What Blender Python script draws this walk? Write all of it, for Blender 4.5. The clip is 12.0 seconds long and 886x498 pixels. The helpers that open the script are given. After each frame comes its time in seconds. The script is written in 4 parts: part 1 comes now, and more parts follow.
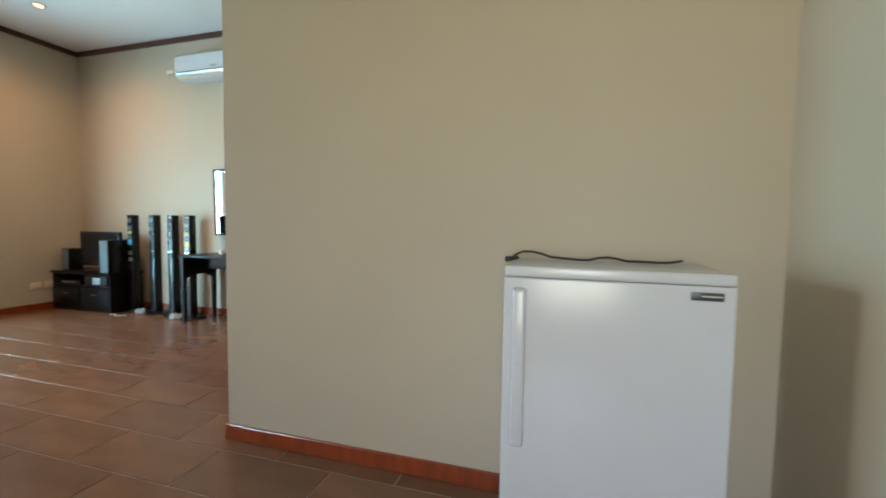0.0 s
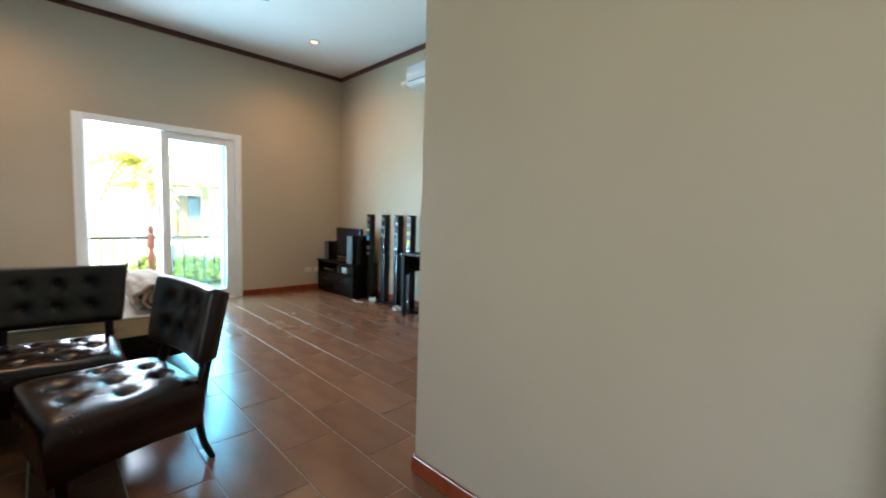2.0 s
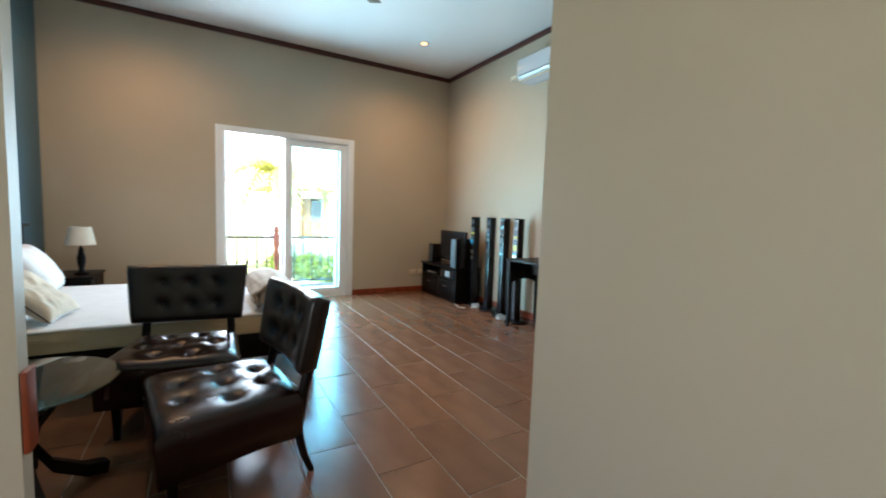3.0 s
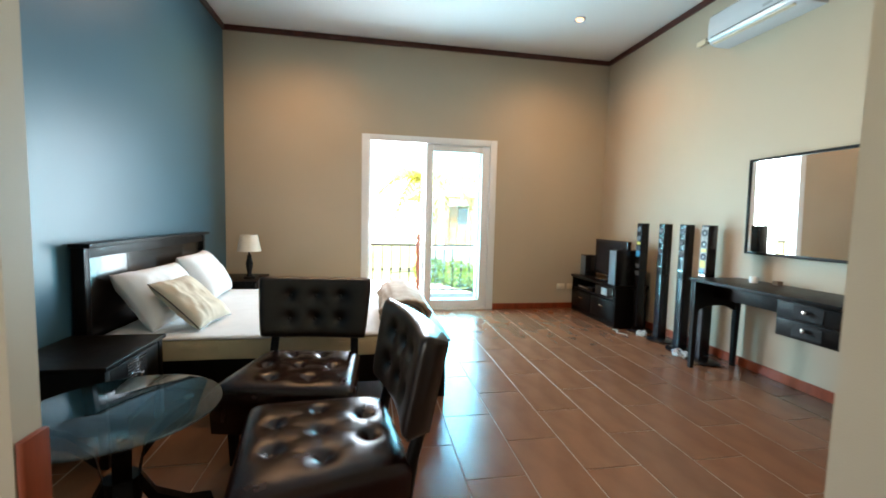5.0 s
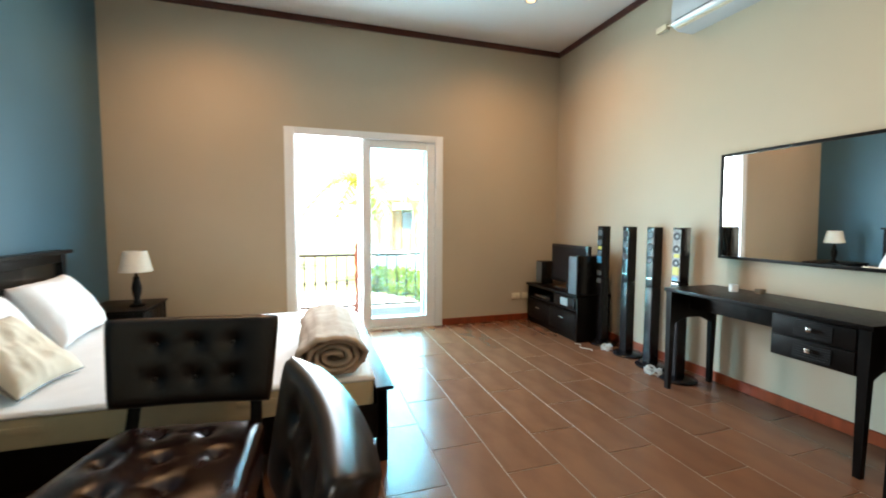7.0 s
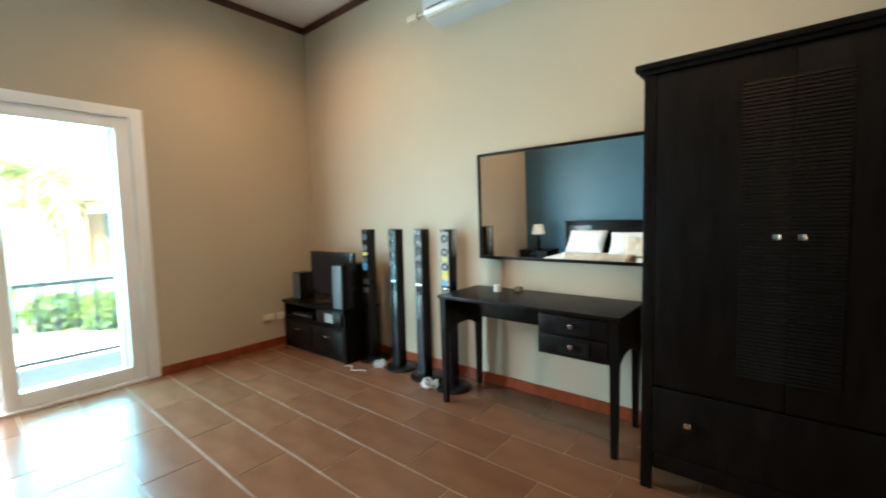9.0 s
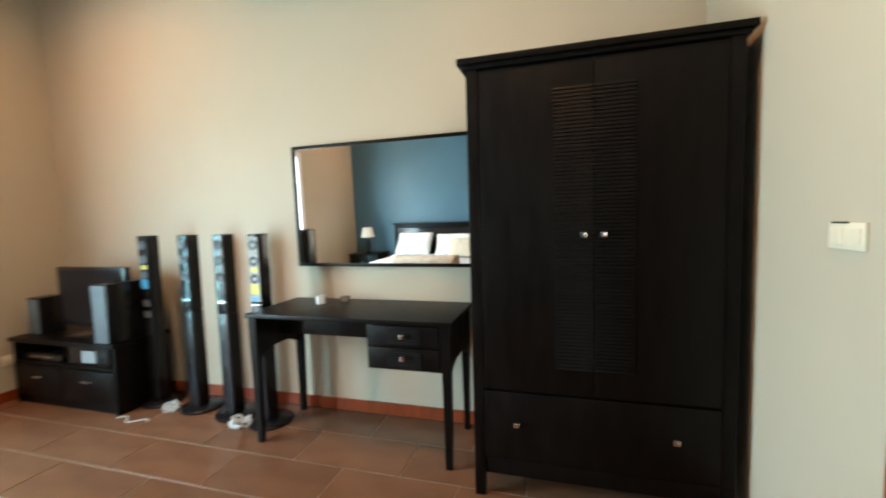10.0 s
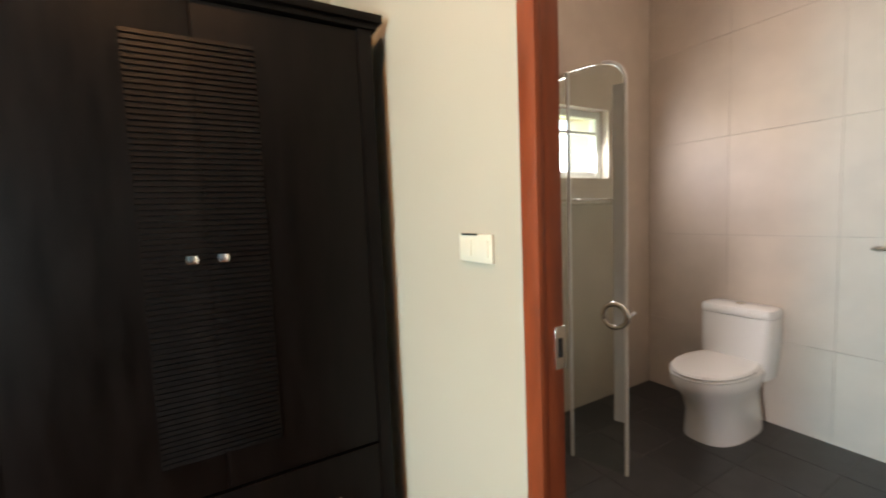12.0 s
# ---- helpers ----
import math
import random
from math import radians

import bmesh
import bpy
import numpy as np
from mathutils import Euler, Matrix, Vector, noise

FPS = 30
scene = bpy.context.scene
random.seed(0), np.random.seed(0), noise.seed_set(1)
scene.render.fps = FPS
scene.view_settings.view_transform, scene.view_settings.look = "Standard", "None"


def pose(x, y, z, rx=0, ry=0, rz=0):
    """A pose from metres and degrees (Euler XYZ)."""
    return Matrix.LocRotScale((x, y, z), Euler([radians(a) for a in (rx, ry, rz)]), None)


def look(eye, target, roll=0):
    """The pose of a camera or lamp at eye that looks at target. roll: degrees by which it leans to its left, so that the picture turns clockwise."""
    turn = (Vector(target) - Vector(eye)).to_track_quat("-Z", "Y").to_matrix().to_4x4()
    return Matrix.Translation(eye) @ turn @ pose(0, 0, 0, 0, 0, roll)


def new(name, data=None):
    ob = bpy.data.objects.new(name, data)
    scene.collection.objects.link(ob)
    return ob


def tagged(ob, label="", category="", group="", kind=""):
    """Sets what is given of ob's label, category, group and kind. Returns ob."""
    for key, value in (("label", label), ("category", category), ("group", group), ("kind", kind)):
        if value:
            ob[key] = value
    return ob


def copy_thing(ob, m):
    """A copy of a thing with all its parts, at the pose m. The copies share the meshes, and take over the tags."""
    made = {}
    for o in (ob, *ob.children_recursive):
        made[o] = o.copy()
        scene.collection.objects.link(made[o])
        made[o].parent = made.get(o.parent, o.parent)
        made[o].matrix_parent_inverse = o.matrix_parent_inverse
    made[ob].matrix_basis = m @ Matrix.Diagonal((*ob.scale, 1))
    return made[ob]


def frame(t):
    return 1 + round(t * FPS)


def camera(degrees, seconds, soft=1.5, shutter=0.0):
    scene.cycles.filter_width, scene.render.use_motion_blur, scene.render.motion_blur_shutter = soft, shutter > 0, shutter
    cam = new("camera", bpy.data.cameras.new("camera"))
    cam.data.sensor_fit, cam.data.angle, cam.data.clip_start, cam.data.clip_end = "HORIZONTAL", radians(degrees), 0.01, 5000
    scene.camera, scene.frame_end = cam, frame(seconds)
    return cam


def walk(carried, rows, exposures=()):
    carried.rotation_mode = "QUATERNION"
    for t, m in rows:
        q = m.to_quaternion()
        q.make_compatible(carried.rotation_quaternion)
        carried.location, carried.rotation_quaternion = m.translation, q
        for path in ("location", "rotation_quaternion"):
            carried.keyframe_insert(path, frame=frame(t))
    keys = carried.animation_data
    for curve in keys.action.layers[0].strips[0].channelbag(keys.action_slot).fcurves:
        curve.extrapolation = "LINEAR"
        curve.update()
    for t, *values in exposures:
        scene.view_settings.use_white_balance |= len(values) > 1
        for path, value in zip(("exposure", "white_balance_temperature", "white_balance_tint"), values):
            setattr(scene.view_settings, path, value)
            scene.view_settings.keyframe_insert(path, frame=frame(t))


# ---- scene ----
cam = camera(94.2, 12.0, 1.8, 0.5)
PATH = [
    (0, (2.326, 1.434, 1.152), (1.757, 3.348, 1.033), 0.8),
    (0.5, (2.3, 1.599, 1.152), (1.511, 3.432, 1.011), 0.8),
    (1, (2.252, 1.747, 1.182), (1.204, 3.444, 1.039), 1.2),
    (1.5, (2.17, 1.837, 1.234), (0.917, 3.388, 1.078), 1.7),
    (2, (2.056, 1.919, 1.218), (0.629, 3.311, 1.06), 1.7),
    (2.5, (1.939, 1.995, 1.223), (0.354, 3.204, 1.057), 1.9),
    (3, (1.802, 2.058, 1.233), (0.078, 3.059, 1.067), 2.0),
    (3.5, (1.658, 2.131, 1.227), (-0.173, 2.92, 1.058), 1.7),
    (5.5, (1.098, 2.328, 1.242), (-0.871, 2.64, 1.09), 1.4),
    (6, (0.938, 2.353, 1.256), (-1.026, 2.702, 1.11), 1.1),
    (6.5, (0.784, 2.395, 1.258), (-1.159, 2.849, 1.118), 0.7),
    (8.5, (0.144, 2.7, 1.28), (-1.386, 3.981, 1.141), -1.1),
    (9, (0.031, 2.816, 1.299), (-1.237, 4.356, 1.151), -1.4),
    (9.5, (-0.043, 2.93, 1.282), (-0.994, 4.684, 1.142), -1.5),
    (10, (-0.063, 3.073, 1.284), (-0.622, 4.987, 1.131), -1.7),
    (10.5, (-0.064, 3.205, 1.295), (-0.24, 5.192, 1.142), -2.1),
    (11, (-0.036, 3.321, 1.29), (0.178, 5.304, 1.135), -2.2),
    (11.2, (-0.015, 3.374, 1.299), (0.351, 5.332, 1.125), -2.4),
    (11.5, (0.011, 3.429, 1.294), (0.622, 5.326, 1.128), -2.7),
    (12, (0.054, 3.522, 1.292), (1.047, 5.251, 1.127), -2.3),
]
walk(cam, [(t, look(eye, target, roll)) for t, eye, target, roll in PATH], [(0, 3.35, 6450, 12), (1, 3.42, 6300, 12), (2, 3.25, 6150, 12), (3.5, 3.27, 6200, 12), (5.5, 3.5, 6750, 14), (6.5, 3.5, 6900, 15), (8.5, 3.35, 6900, 12), (9.5, 3.53, 6900, 14),
      (10.5, 3.8, 7200, 18), (12, 3.85, 7500, 23)])

# ---- world, sun, daylight, exposure ----
world = bpy.data.worlds.new("world")
scene.world = world
world.use_nodes = True
wn = world.node_tree.nodes
sky = wn.new("ShaderNodeTexSky")
sky.sky_type = 'NISHITA'
sky.sun_disc = False
sky.sun_elevation = radians(58)
sky.sun_rotation = radians(120)
wn["Background"].inputs["Strength"].default_value = 0.15
world.node_tree.links.new(sky.outputs[0], wn["Background"].inputs["Color"])

sun_data = bpy.data.lights.new("sun", 'SUN')
sun_data.energy, sun_data.angle, sun_data.color = 5.0, radians(0.5), (1, 0.95, 0.88)
sun = new("sun", sun_data)
sun.matrix_world = look((6, -3.5, 11), (0, 0, 0))


def window_light(name, eye, target, w, h, power, color):
    d = bpy.data.lights.new(name, 'AREA')
    d.shape, d.size, d.size_y, d.energy, d.color = 'RECTANGLE', w, h, power, color
    ob = new(name, d)
    ob.matrix_world = look(eye, target)
    return ob


# sky light standing in the openings of the balcony door, entry window and bathroom window
# (the glazed half of the balcony door lets in cyan-tinted light, the open half white)
window_light("balcony_daylight", (-4.35, 2.63, 1.2), (0, 2.63, 0.9), 0.7, 2.1, 14, (0.80, 0.92, 1.0))
window_light("balcony_glass_daylight", (-4.35, 3.45, 1.2), (0, 3.45, 0.9), 0.8, 2.1, 18, (0.26, 0.76, 1.0))
window_light("entry_daylight", (2.35, -0.98, 1.45), (2.35, 4, 1.5), 1.15, 1.9, 4.2, (0.97, 1.0, 0.93))
window_light("bathroom_daylight", (2.08, 5.42, 1.71), (2.0, 3.6, 0.9), 0.55, 0.36, 0.8, (0.86, 0.94, 1.0))


# ---- materials ----
def material(name, color, rough=0.5, metal=0.0, vary=0.12, scale=6.0, bump=0.0, bump_scale=120.0, stretch=(1, 1, 1),
             second=None, per_object=0.0, coat=0.0, trans=0.0, spec=0.5, rough_vary=0.0):
    m = bpy.data.materials.new(name)
    m.use_nodes = True
    nt = m.node_tree
    n, l = nt.nodes, nt.links
    b = n["Principled BSDF"]
    tc = n.new("ShaderNodeTexCoord")
    mp = n.new("ShaderNodeMapping")
    mp.inputs["Scale"].default_value = stretch
    l.new(tc.outputs["Object"], mp.inputs["Vector"])
    big = n.new("ShaderNodeTexNoise")
    big.inputs["Scale"].default_value, big.inputs["Detail"].default_value = scale, 5
    l.new(mp.outputs[0], big.inputs["Vector"])
    ramp = n.new("ShaderNodeValToRGB")
    c2 = second or tuple(c * (1 - 2 * vary) for c in color)
    ramp.color_ramp.elements[0].position, ramp.color_ramp.elements[1].position = 0.3, 0.7
    ramp.color_ramp.elements[0].color = (*c2, 1)
    ramp.color_ramp.elements[1].color = (*color, 1)
    l.new(big.outputs["Fac"], ramp.inputs["Fac"])
    out = ramp.outputs["Color"]
    if per_object:
        info = n.new("ShaderNodeObjectInfo")
        rng = n.new("ShaderNodeMapRange")
        rng.inputs["To Min"].default_value, rng.inputs["To Max"].default_value = 1 - per_object, 1 + per_object
        l.new(info.outputs["Random"], rng.inputs["Value"])
        hsv = n.new("ShaderNodeHueSaturation")
        l.new(rng.outputs[0], hsv.inputs["Value"])
        l.new(out, hsv.inputs["Color"])
        out = hsv.outputs["Color"]
    l.new(out, b.inputs["Base Color"])
    b.inputs["Roughness"].default_value = rough
    if rough_vary:
        rr = n.new("ShaderNodeMapRange")
        rr.inputs["To Min"].default_value, rr.inputs["To Max"].default_value = rough - rough_vary, rough + rough_vary
        l.new(big.outputs["Fac"], rr.inputs["Value"])
        l.new(rr.outputs[0], b.inputs["Roughness"])
    b.inputs["Metallic"].default_value = metal
    b.inputs["Specular IOR Level"].default_value = spec
    b.inputs["Coat Weight"].default_value = coat
    b.inputs["Transmission Weight"].default_value = trans
    if bump:
        fine = n.new("ShaderNodeTexNoise")
        fine.inputs["Scale"].default_value, fine.inputs["Detail"].default_value = bump_scale, 3
        l.new(mp.outputs[0], fine.inputs["Vector"])
        bn = n.new("ShaderNodeBump")
        bn.inputs["Strength"].default_value, bn.inputs["Distance"].default_value = bump, 0.002
        l.new(fine.outputs["Fac"], bn.inputs["Height"])
        l.new(bn.outputs[0], b.inputs["Normal"])
    return m


def glass_material(name, color=(1, 1, 1), rough=0.0, mix=0.05):
    m = bpy.data.materials.new(name)
    m.use_nodes = True
    n, l = m.node_tree.nodes, m.node_tree.links
    n.remove(n["Principled BSDF"])
    t = n.new("ShaderNodeBsdfTransparent")
    t.inputs[0].default_value = (*color, 1)
    g = n.new("ShaderNodeBsdfGlossy")
    g.inputs["Roughness"].default_value = rough
    lw = n.new("ShaderNodeLayerWeight")
    pw = n.new("ShaderNodeMath")
    pw.operation = 'POWER'
    pw.inputs[1].default_value = 4.0
    ad = n.new("ShaderNodeMath")
    ad.operation = 'MULTIPLY_ADD'
    ad.inputs[1].default_value, ad.inputs[2].default_value = 0.85, mix
    mx = n.new("ShaderNodeMixShader")
    l.new(lw.outputs["Facing"], pw.inputs[0])
    l.new(pw.outputs[0], ad.inputs[0])
    l.new(ad.outputs[0], mx.inputs[0])
    l.new(t.outputs[0], mx.inputs[1])
    l.new(g.outputs[0], mx.inputs[2])
    l.new(mx.outputs[0], n["Material Output"].inputs[0])
    return m


def glow_material(name, color, strength):
    m = bpy.data.materials.new(name)
    m.use_nodes = True
    b = m.node_tree.nodes["Principled BSDF"]
    b.inputs["Base Color"].default_value = (*color, 1)
    b.inputs["Emission Color"].default_value = (*color, 1)
    b.inputs["Emission Strength"].default_value = strength
    return m


M_WALL = material("taupe_wall_paint", (0.478, 0.405, 0.302), 0.55, vary=0.03, scale=1.3, bump=0.25, bump_scale=260, spec=0.35)
M_BLUE = material("blue_wall_paint", (0.045, 0.118, 0.162), 0.40, vary=0.05, scale=1.5, bump=0.2, bump_scale=220)
M_CEIL = material("white_ceiling_paint", (0.74, 0.72, 0.69), 0.75, vary=0.02, scale=1.0, bump=0.15, bump_scale=200)
M_TILE = material("brown_floor_tile", (0.182, 0.084, 0.045), 0.25, vary=0.14, scale=4, stretch=(0.7, 1.6, 1), bump=0.06, bump_scale=60,
                  per_object=0.10, second=(0.128, 0.060, 0.033), rough_vary=0.06, spec=0.34)
M_GROUT = material("pale_grout", (0.36, 0.27, 0.20), 0.8, vary=0.2, scale=9)
M_RED = material("red_brown_timber", (0.28, 0.053, 0.017), 0.33, vary=0.2, scale=8, stretch=(3, 3, 0.5), bump=0.1, bump_scale=60)
M_TRIM = material("dark_red_cornice", (0.085, 0.02, 0.013), 0.4, vary=0.2, scale=8)
M_DARK = material("espresso_wood", (0.0052, 0.0035, 0.0028), 0.37, vary=0.3, scale=7, stretch=(5, 5, 0.8), bump=0.35, bump_scale=60, rough_vary=0.10, spec=0.13)
M_LACQUER = material("lacquered_espresso_panel", (0.0055, 0.004, 0.0032), 0.24, vary=0.2, scale=7, stretch=(5, 5, 0.8), bump=0.1, bump_scale=60, rough_vary=0.06, spec=0.5)
M_LEATHER = material("oxblood_leather", (0.019, 0.0052, 0.0040), 0.25, vary=0.3, scale=9, bump=0.35, bump_scale=240, rough_vary=0.08, spec=0.36)
M_LEATHER_BACK = material("dark_brown_leather", (0.014, 0.0085, 0.0065), 0.3, vary=0.15, scale=14, bump=0.2, bump_scale=320, spec=0.4)
M_WHITE = material("white_enamel", (0.56, 0.57, 0.585), 0.16, vary=0.02, scale=3, bump=0.05, bump_scale=400)
M_UPVC = material("white_upvc", (0.80, 0.82, 0.82), 0.3, vary=0.02, scale=4)
M_PLASTIC = material("white_plastic", (0.70, 0.61, 0.46), 0.4, vary=0.02, scale=6)
M_LINEN = material("white_linen", (0.78, 0.77, 0.76), 0.9, vary=0.03, scale=8, bump=0.3, bump_scale=420)
M_CREAM = material("cream_mattress_fabric", (0.60, 0.49, 0.31), 0.85, vary=0.06, scale=10, bump=0.35, bump_scale=300)
M_CUSHION = material("pale_cream_cotton", (0.68, 0.59, 0.46), 0.9, vary=0.05, scale=10, bump=0.3, bump_scale=380)
M_BLANKET = material("beige_fleece", (0.58, 0.47, 0.36), 0.95, vary=0.12, scale=9, bump=0.6, bump_scale=150, second=(0.42, 0.32, 0.24))
M_BLACK = material("black_plastic", (0.010, 0.010, 0.011), 0.22, vary=0.1, scale=6)
M_GLOSSB = material("piano_black", (0.008, 0.008, 0.010), 0.22, vary=0.05, scale=5, spec=0.25)
M_GRILLE = material("grey_speaker_mesh", (0.10, 0.115, 0.125), 0.5, vary=0.1, scale=80)
M_CONE = material("silver_cone", (0.06, 0.065, 0.07), 0.35, metal=0.3, vary=0.1, scale=30)
M_CHROME = material("brushed_nickel", (0.72, 0.70, 0.66), 0.22, metal=1.0, vary=0.03, scale=20)
M_SHADE = material("cream_lampshade", (0.72, 0.66, 0.55), 0.9, vary=0.03, scale=20, bump=0.2, bump_scale=300)
M_CERAMIC = material("white_ceramic", (0.78, 0.77, 0.75), 0.12, vary=0.02, scale=3, coat=0.3)
M_BTILE = material("cream_wall_tile", (0.54, 0.46, 0.39), 0.5, vary=0.06, scale=5, per_object=0.03, bump=0.05, bump_scale=40)
M_BFLOOR = material("charcoal_floor_tile", (0.035, 0.033, 0.033), 0.38, vary=0.2, scale=9, per_object=0.15, bump=0.2, bump_scale=90)
M_WGROUT = material("beige_wall_grout", (0.40, 0.36, 0.32), 0.85, vary=0.1, scale=9)
M_STEEL = material("grey_switch_frame", (0.30, 0.30, 0.28), 0.4, vary=0.1, scale=20)
# pale colour for the blurred window reflection on the shower door
M_PANE_SHEEN = material("pale_pane_sheen", (0.62, 0.68, 0.70), 0.35, vary=0.06, scale=6)
M_TIMBERBROWN = material("brown_porch_timber", (0.26, 0.14, 0.05), 0.6, vary=0.2, scale=8)
M_BGROUT = material("grey_grout", (0.10, 0.095, 0.09), 0.85, vary=0.1, scale=9)
M_IRON = material("brown_iron", (0.055, 0.03, 0.022), 0.5, vary=0.2, scale=20)
M_CONCRETE = material("balcony_screed", (0.42, 0.33, 0.27), 0.8, vary=0.1, scale=5, bump=0.3, bump_scale=60)
M_GRASS = material("lawn_grass", (0.10, 0.16, 0.03), 0.9, vary=0.3, scale=1.2, bump=0.8, bump_scale=30, second=(0.20, 0.19, 0.08))
M_LEAF = material("garden_leaf", (0.19, 0.28, 0.03), 0.55, vary=0.3, scale=4, per_object=0.2)
M_FROND = material("palm_frond", (0.42, 0.42, 0.11), 0.5, vary=0.2, scale=4)
for leafy in (M_LEAF, M_FROND):
    # thin leaves let sunlight through
    ln, ll = leafy.node_tree.nodes, leafy.node_tree.links
    tl_ = ln.new("ShaderNodeBsdfTranslucent")
    mx_ = ln.new("ShaderNodeMixShader")
    mx_.inputs[0].default_value = 0.5
    col_ = ln["Principled BSDF"].inputs["Base Color"].links[0].from_socket
    ll.new(col_, tl_.inputs["Color"])
    ll.new(ln["Principled BSDF"].outputs[0], mx_.inputs[1])
    ll.new(tl_.outputs[0], mx_.inputs[2])
    ll.new(mx_.outputs[0], ln["Material Output"].inputs[0])
M_TRUNK = material("palm_trunk", (0.22, 0.17, 0.12), 0.9, vary=0.25, scale=9, stretch=(1, 1, 6), bump=0.8, bump_scale=20)
M_PALMTRUNK = material("pale_palm_bark", (0.48, 0.44, 0.37), 0.9, vary=0.2, scale=9, stretch=(1, 1, 6), bump=0.8, bump_scale=20)
M_RENDER = material("cream_render", (0.74, 0.68, 0.52), 0.85, vary=0.06, scale=2, bump=0.3, bump_scale=80)
M_ROOF = material("pale_terracotta_roof", (0.52, 0.36, 0.27), 0.8, vary=0.2, scale=6)
M_PATH = material("pale_paving", (0.66, 0.62, 0.55), 0.85, vary=0.1, scale=3)
M_CABLE_W = material("white_cable", (0.62, 0.60, 0.56), 0.5, vary=0.1, scale=30)
M_CABLE_B = material("black_cable", (0.012, 0.011, 0.011), 0.45, vary=0.1, scale=30)
M_PAPERGREY = material("printed_label_paper", (0.42, 0.42, 0.40), 0.6, vary=0.3, scale=40)
M_STICK_B = material("blue_sticker", (0.05, 0.35, 0.60), 0.4, vary=0.05, scale=20)
M_STICK_Y = material("yellow_sticker", (0.60, 0.50, 0.06), 0.4, vary=0.05, scale=20)
M_BADGE = material("dark_badge", (0.045, 0.055, 0.05), 0.3, vary=0.1, scale=50)
M_MIRROR = material("mirror_silver", (0.90, 0.92, 0.92), 0.01, metal=1.0, vary=0.0, scale=2)
M_GLASS = glass_material("tinted_door_glass", (0.93, 1.0, 1.0))
M_TABLEGLASS = glass_material("green_tinted_glass", (0.50, 0.66, 0.66), mix=0.10)
M_SHOWER = glass_material("shower_glass", (0.90, 0.95, 0.93))
M_SPOT = glow_material("warm_downlight_glow", (1.0, 0.46, 0.17), 0.45)
M_OPAL = glow_material("opal_glow", (1.0, 0.89, 0.78), 4.4)
M_RUBBER = material("grey_gasket", (0.35, 0.36, 0.36), 0.6, vary=0.05, scale=20)


# ---- mesh helpers ----
def box(bm, x0, x1, y0, y1, z0, z1, bevel=0.0, seg=2, m=None):
    r = bmesh.ops.create_cube(bm, size=1)
    vs = r["verts"]
    for v in vs:
        v.co = Vector(((x0 + x1) / 2 + v.co.x * (x1 - x0), (y0 + y1) / 2 + v.co.y * (y1 - y0), (z0 + z1) / 2 + v.co.z * (z1 - z0)))
    if bevel:
        es = list({e for v in vs for e in v.link_edges})
        r = bmesh.ops.bevel(bm, geom=es, offset=bevel, segments=seg, profile=0.6, affect='EDGES')
        vs = list({v for f in r["faces"] for v in f.verts} | {v for v in vs if v.is_valid})
    if m is not None:
        bmesh.ops.transform(bm, matrix=m, verts=vs)
    return bm


def boxed(*a, **k):
    return box(bmesh.new(), *a, **k)


def tube(bm, p0, p1, r0, r1=None, n=14, caps=True):
    p0, p1 = Vector(p0), Vector(p1)
    r1 = r0 if r1 is None else r1
    d = p1 - p0
    q = d.to_track_quat('Z', 'Y').to_matrix().to_4x4()
    bmesh.ops.create_cone(bm, cap_ends=caps, segments=n, radius1=r0, radius2=r1, depth=d.length,
                          matrix=Matrix.Translation((p0 + p1) / 2) @ q)
    return bm


def tubed(*a, **k):
    return tube(bmesh.new(), *a, **k)


def lathe(bm, cx, cy, profile, n=24, sx=1.0, sy=1.0):
    rings = []
    for r, z in profile:
        rings.append([bm.verts.new((cx + sx * r * math.cos(2 * math.pi * i / n), cy + sy * r * math.sin(2 * math.pi * i / n), z)) for i in range(n)])
    for a, b in zip(rings, rings[1:]):
        for i in range(n):
            bm.faces.new((a[i], a[(i + 1) % n], b[(i + 1) % n], b[i]))
    bm.faces.new(list(reversed(rings[0])))
    bm.faces.new(rings[-1])
    return bm


def rope(bm, pts, r, n=6):
    pts = [Vector(p) for p in pts]
    rings = []
    for i, p in enumerate(pts):
        d = pts[min(i + 1, len(pts) - 1)] - pts[max(i - 1, 0)]
        q = d.to_track_quat('Z', 'Y')
        rings.append([bm.verts.new(p + q @ Vector((r * math.cos(2 * math.pi * k / n), r * math.sin(2 * math.pi * k / n), 0))) for k in range(n)])
    for a, b in zip(rings, rings[1:]):
        for k in range(n):
            bm.faces.new((a[k], a[(k + 1) % n], b[(k + 1) % n], b[k]))
    bm.faces.new(list(reversed(rings[0])))
    bm.faces.new(rings[-1])
    return bm


BASE = {}


def thing(name, loc, label, category, group="", kind=""):
    ob = new(name)
    ob.empty_display_size = 0.1
    ob.location = loc
    BASE[ob.name] = Vector(loc)
    return tagged(ob, label, category, group, kind)


def finish(name, bm, mat, smooth):
    bmesh.ops.recalc_face_normals(bm, faces=bm.faces)
    me = bpy.data.meshes.new(name)
    bm.to_mesh(me)
    bm.free()
    me.materials.append(mat)
    if smooth:
        me.shade_smooth()
        if smooth != 2:
            me.set_sharp_from_angle(angle=radians(38))
    return me


def part(name, bm, mat, parent, label="", smooth=1):
    """One mesh under a thing or a part; the bmesh is given in world coordinates."""
    base = BASE[parent.name]
    bmesh.ops.translate(bm, vec=-base, verts=bm.verts)
    ob = new(name, finish(name, bm, mat, smooth))
    ob.parent = parent
    BASE[ob.name] = base
    return tagged(ob, label)


def share(ob, parent, offset):
    """The same mesh again, as another part."""
    o = new(ob.name.split(".")[0], ob.data)
    o.parent = parent
    o.location = offset
    BASE[o.name] = BASE[parent.name]
    return o


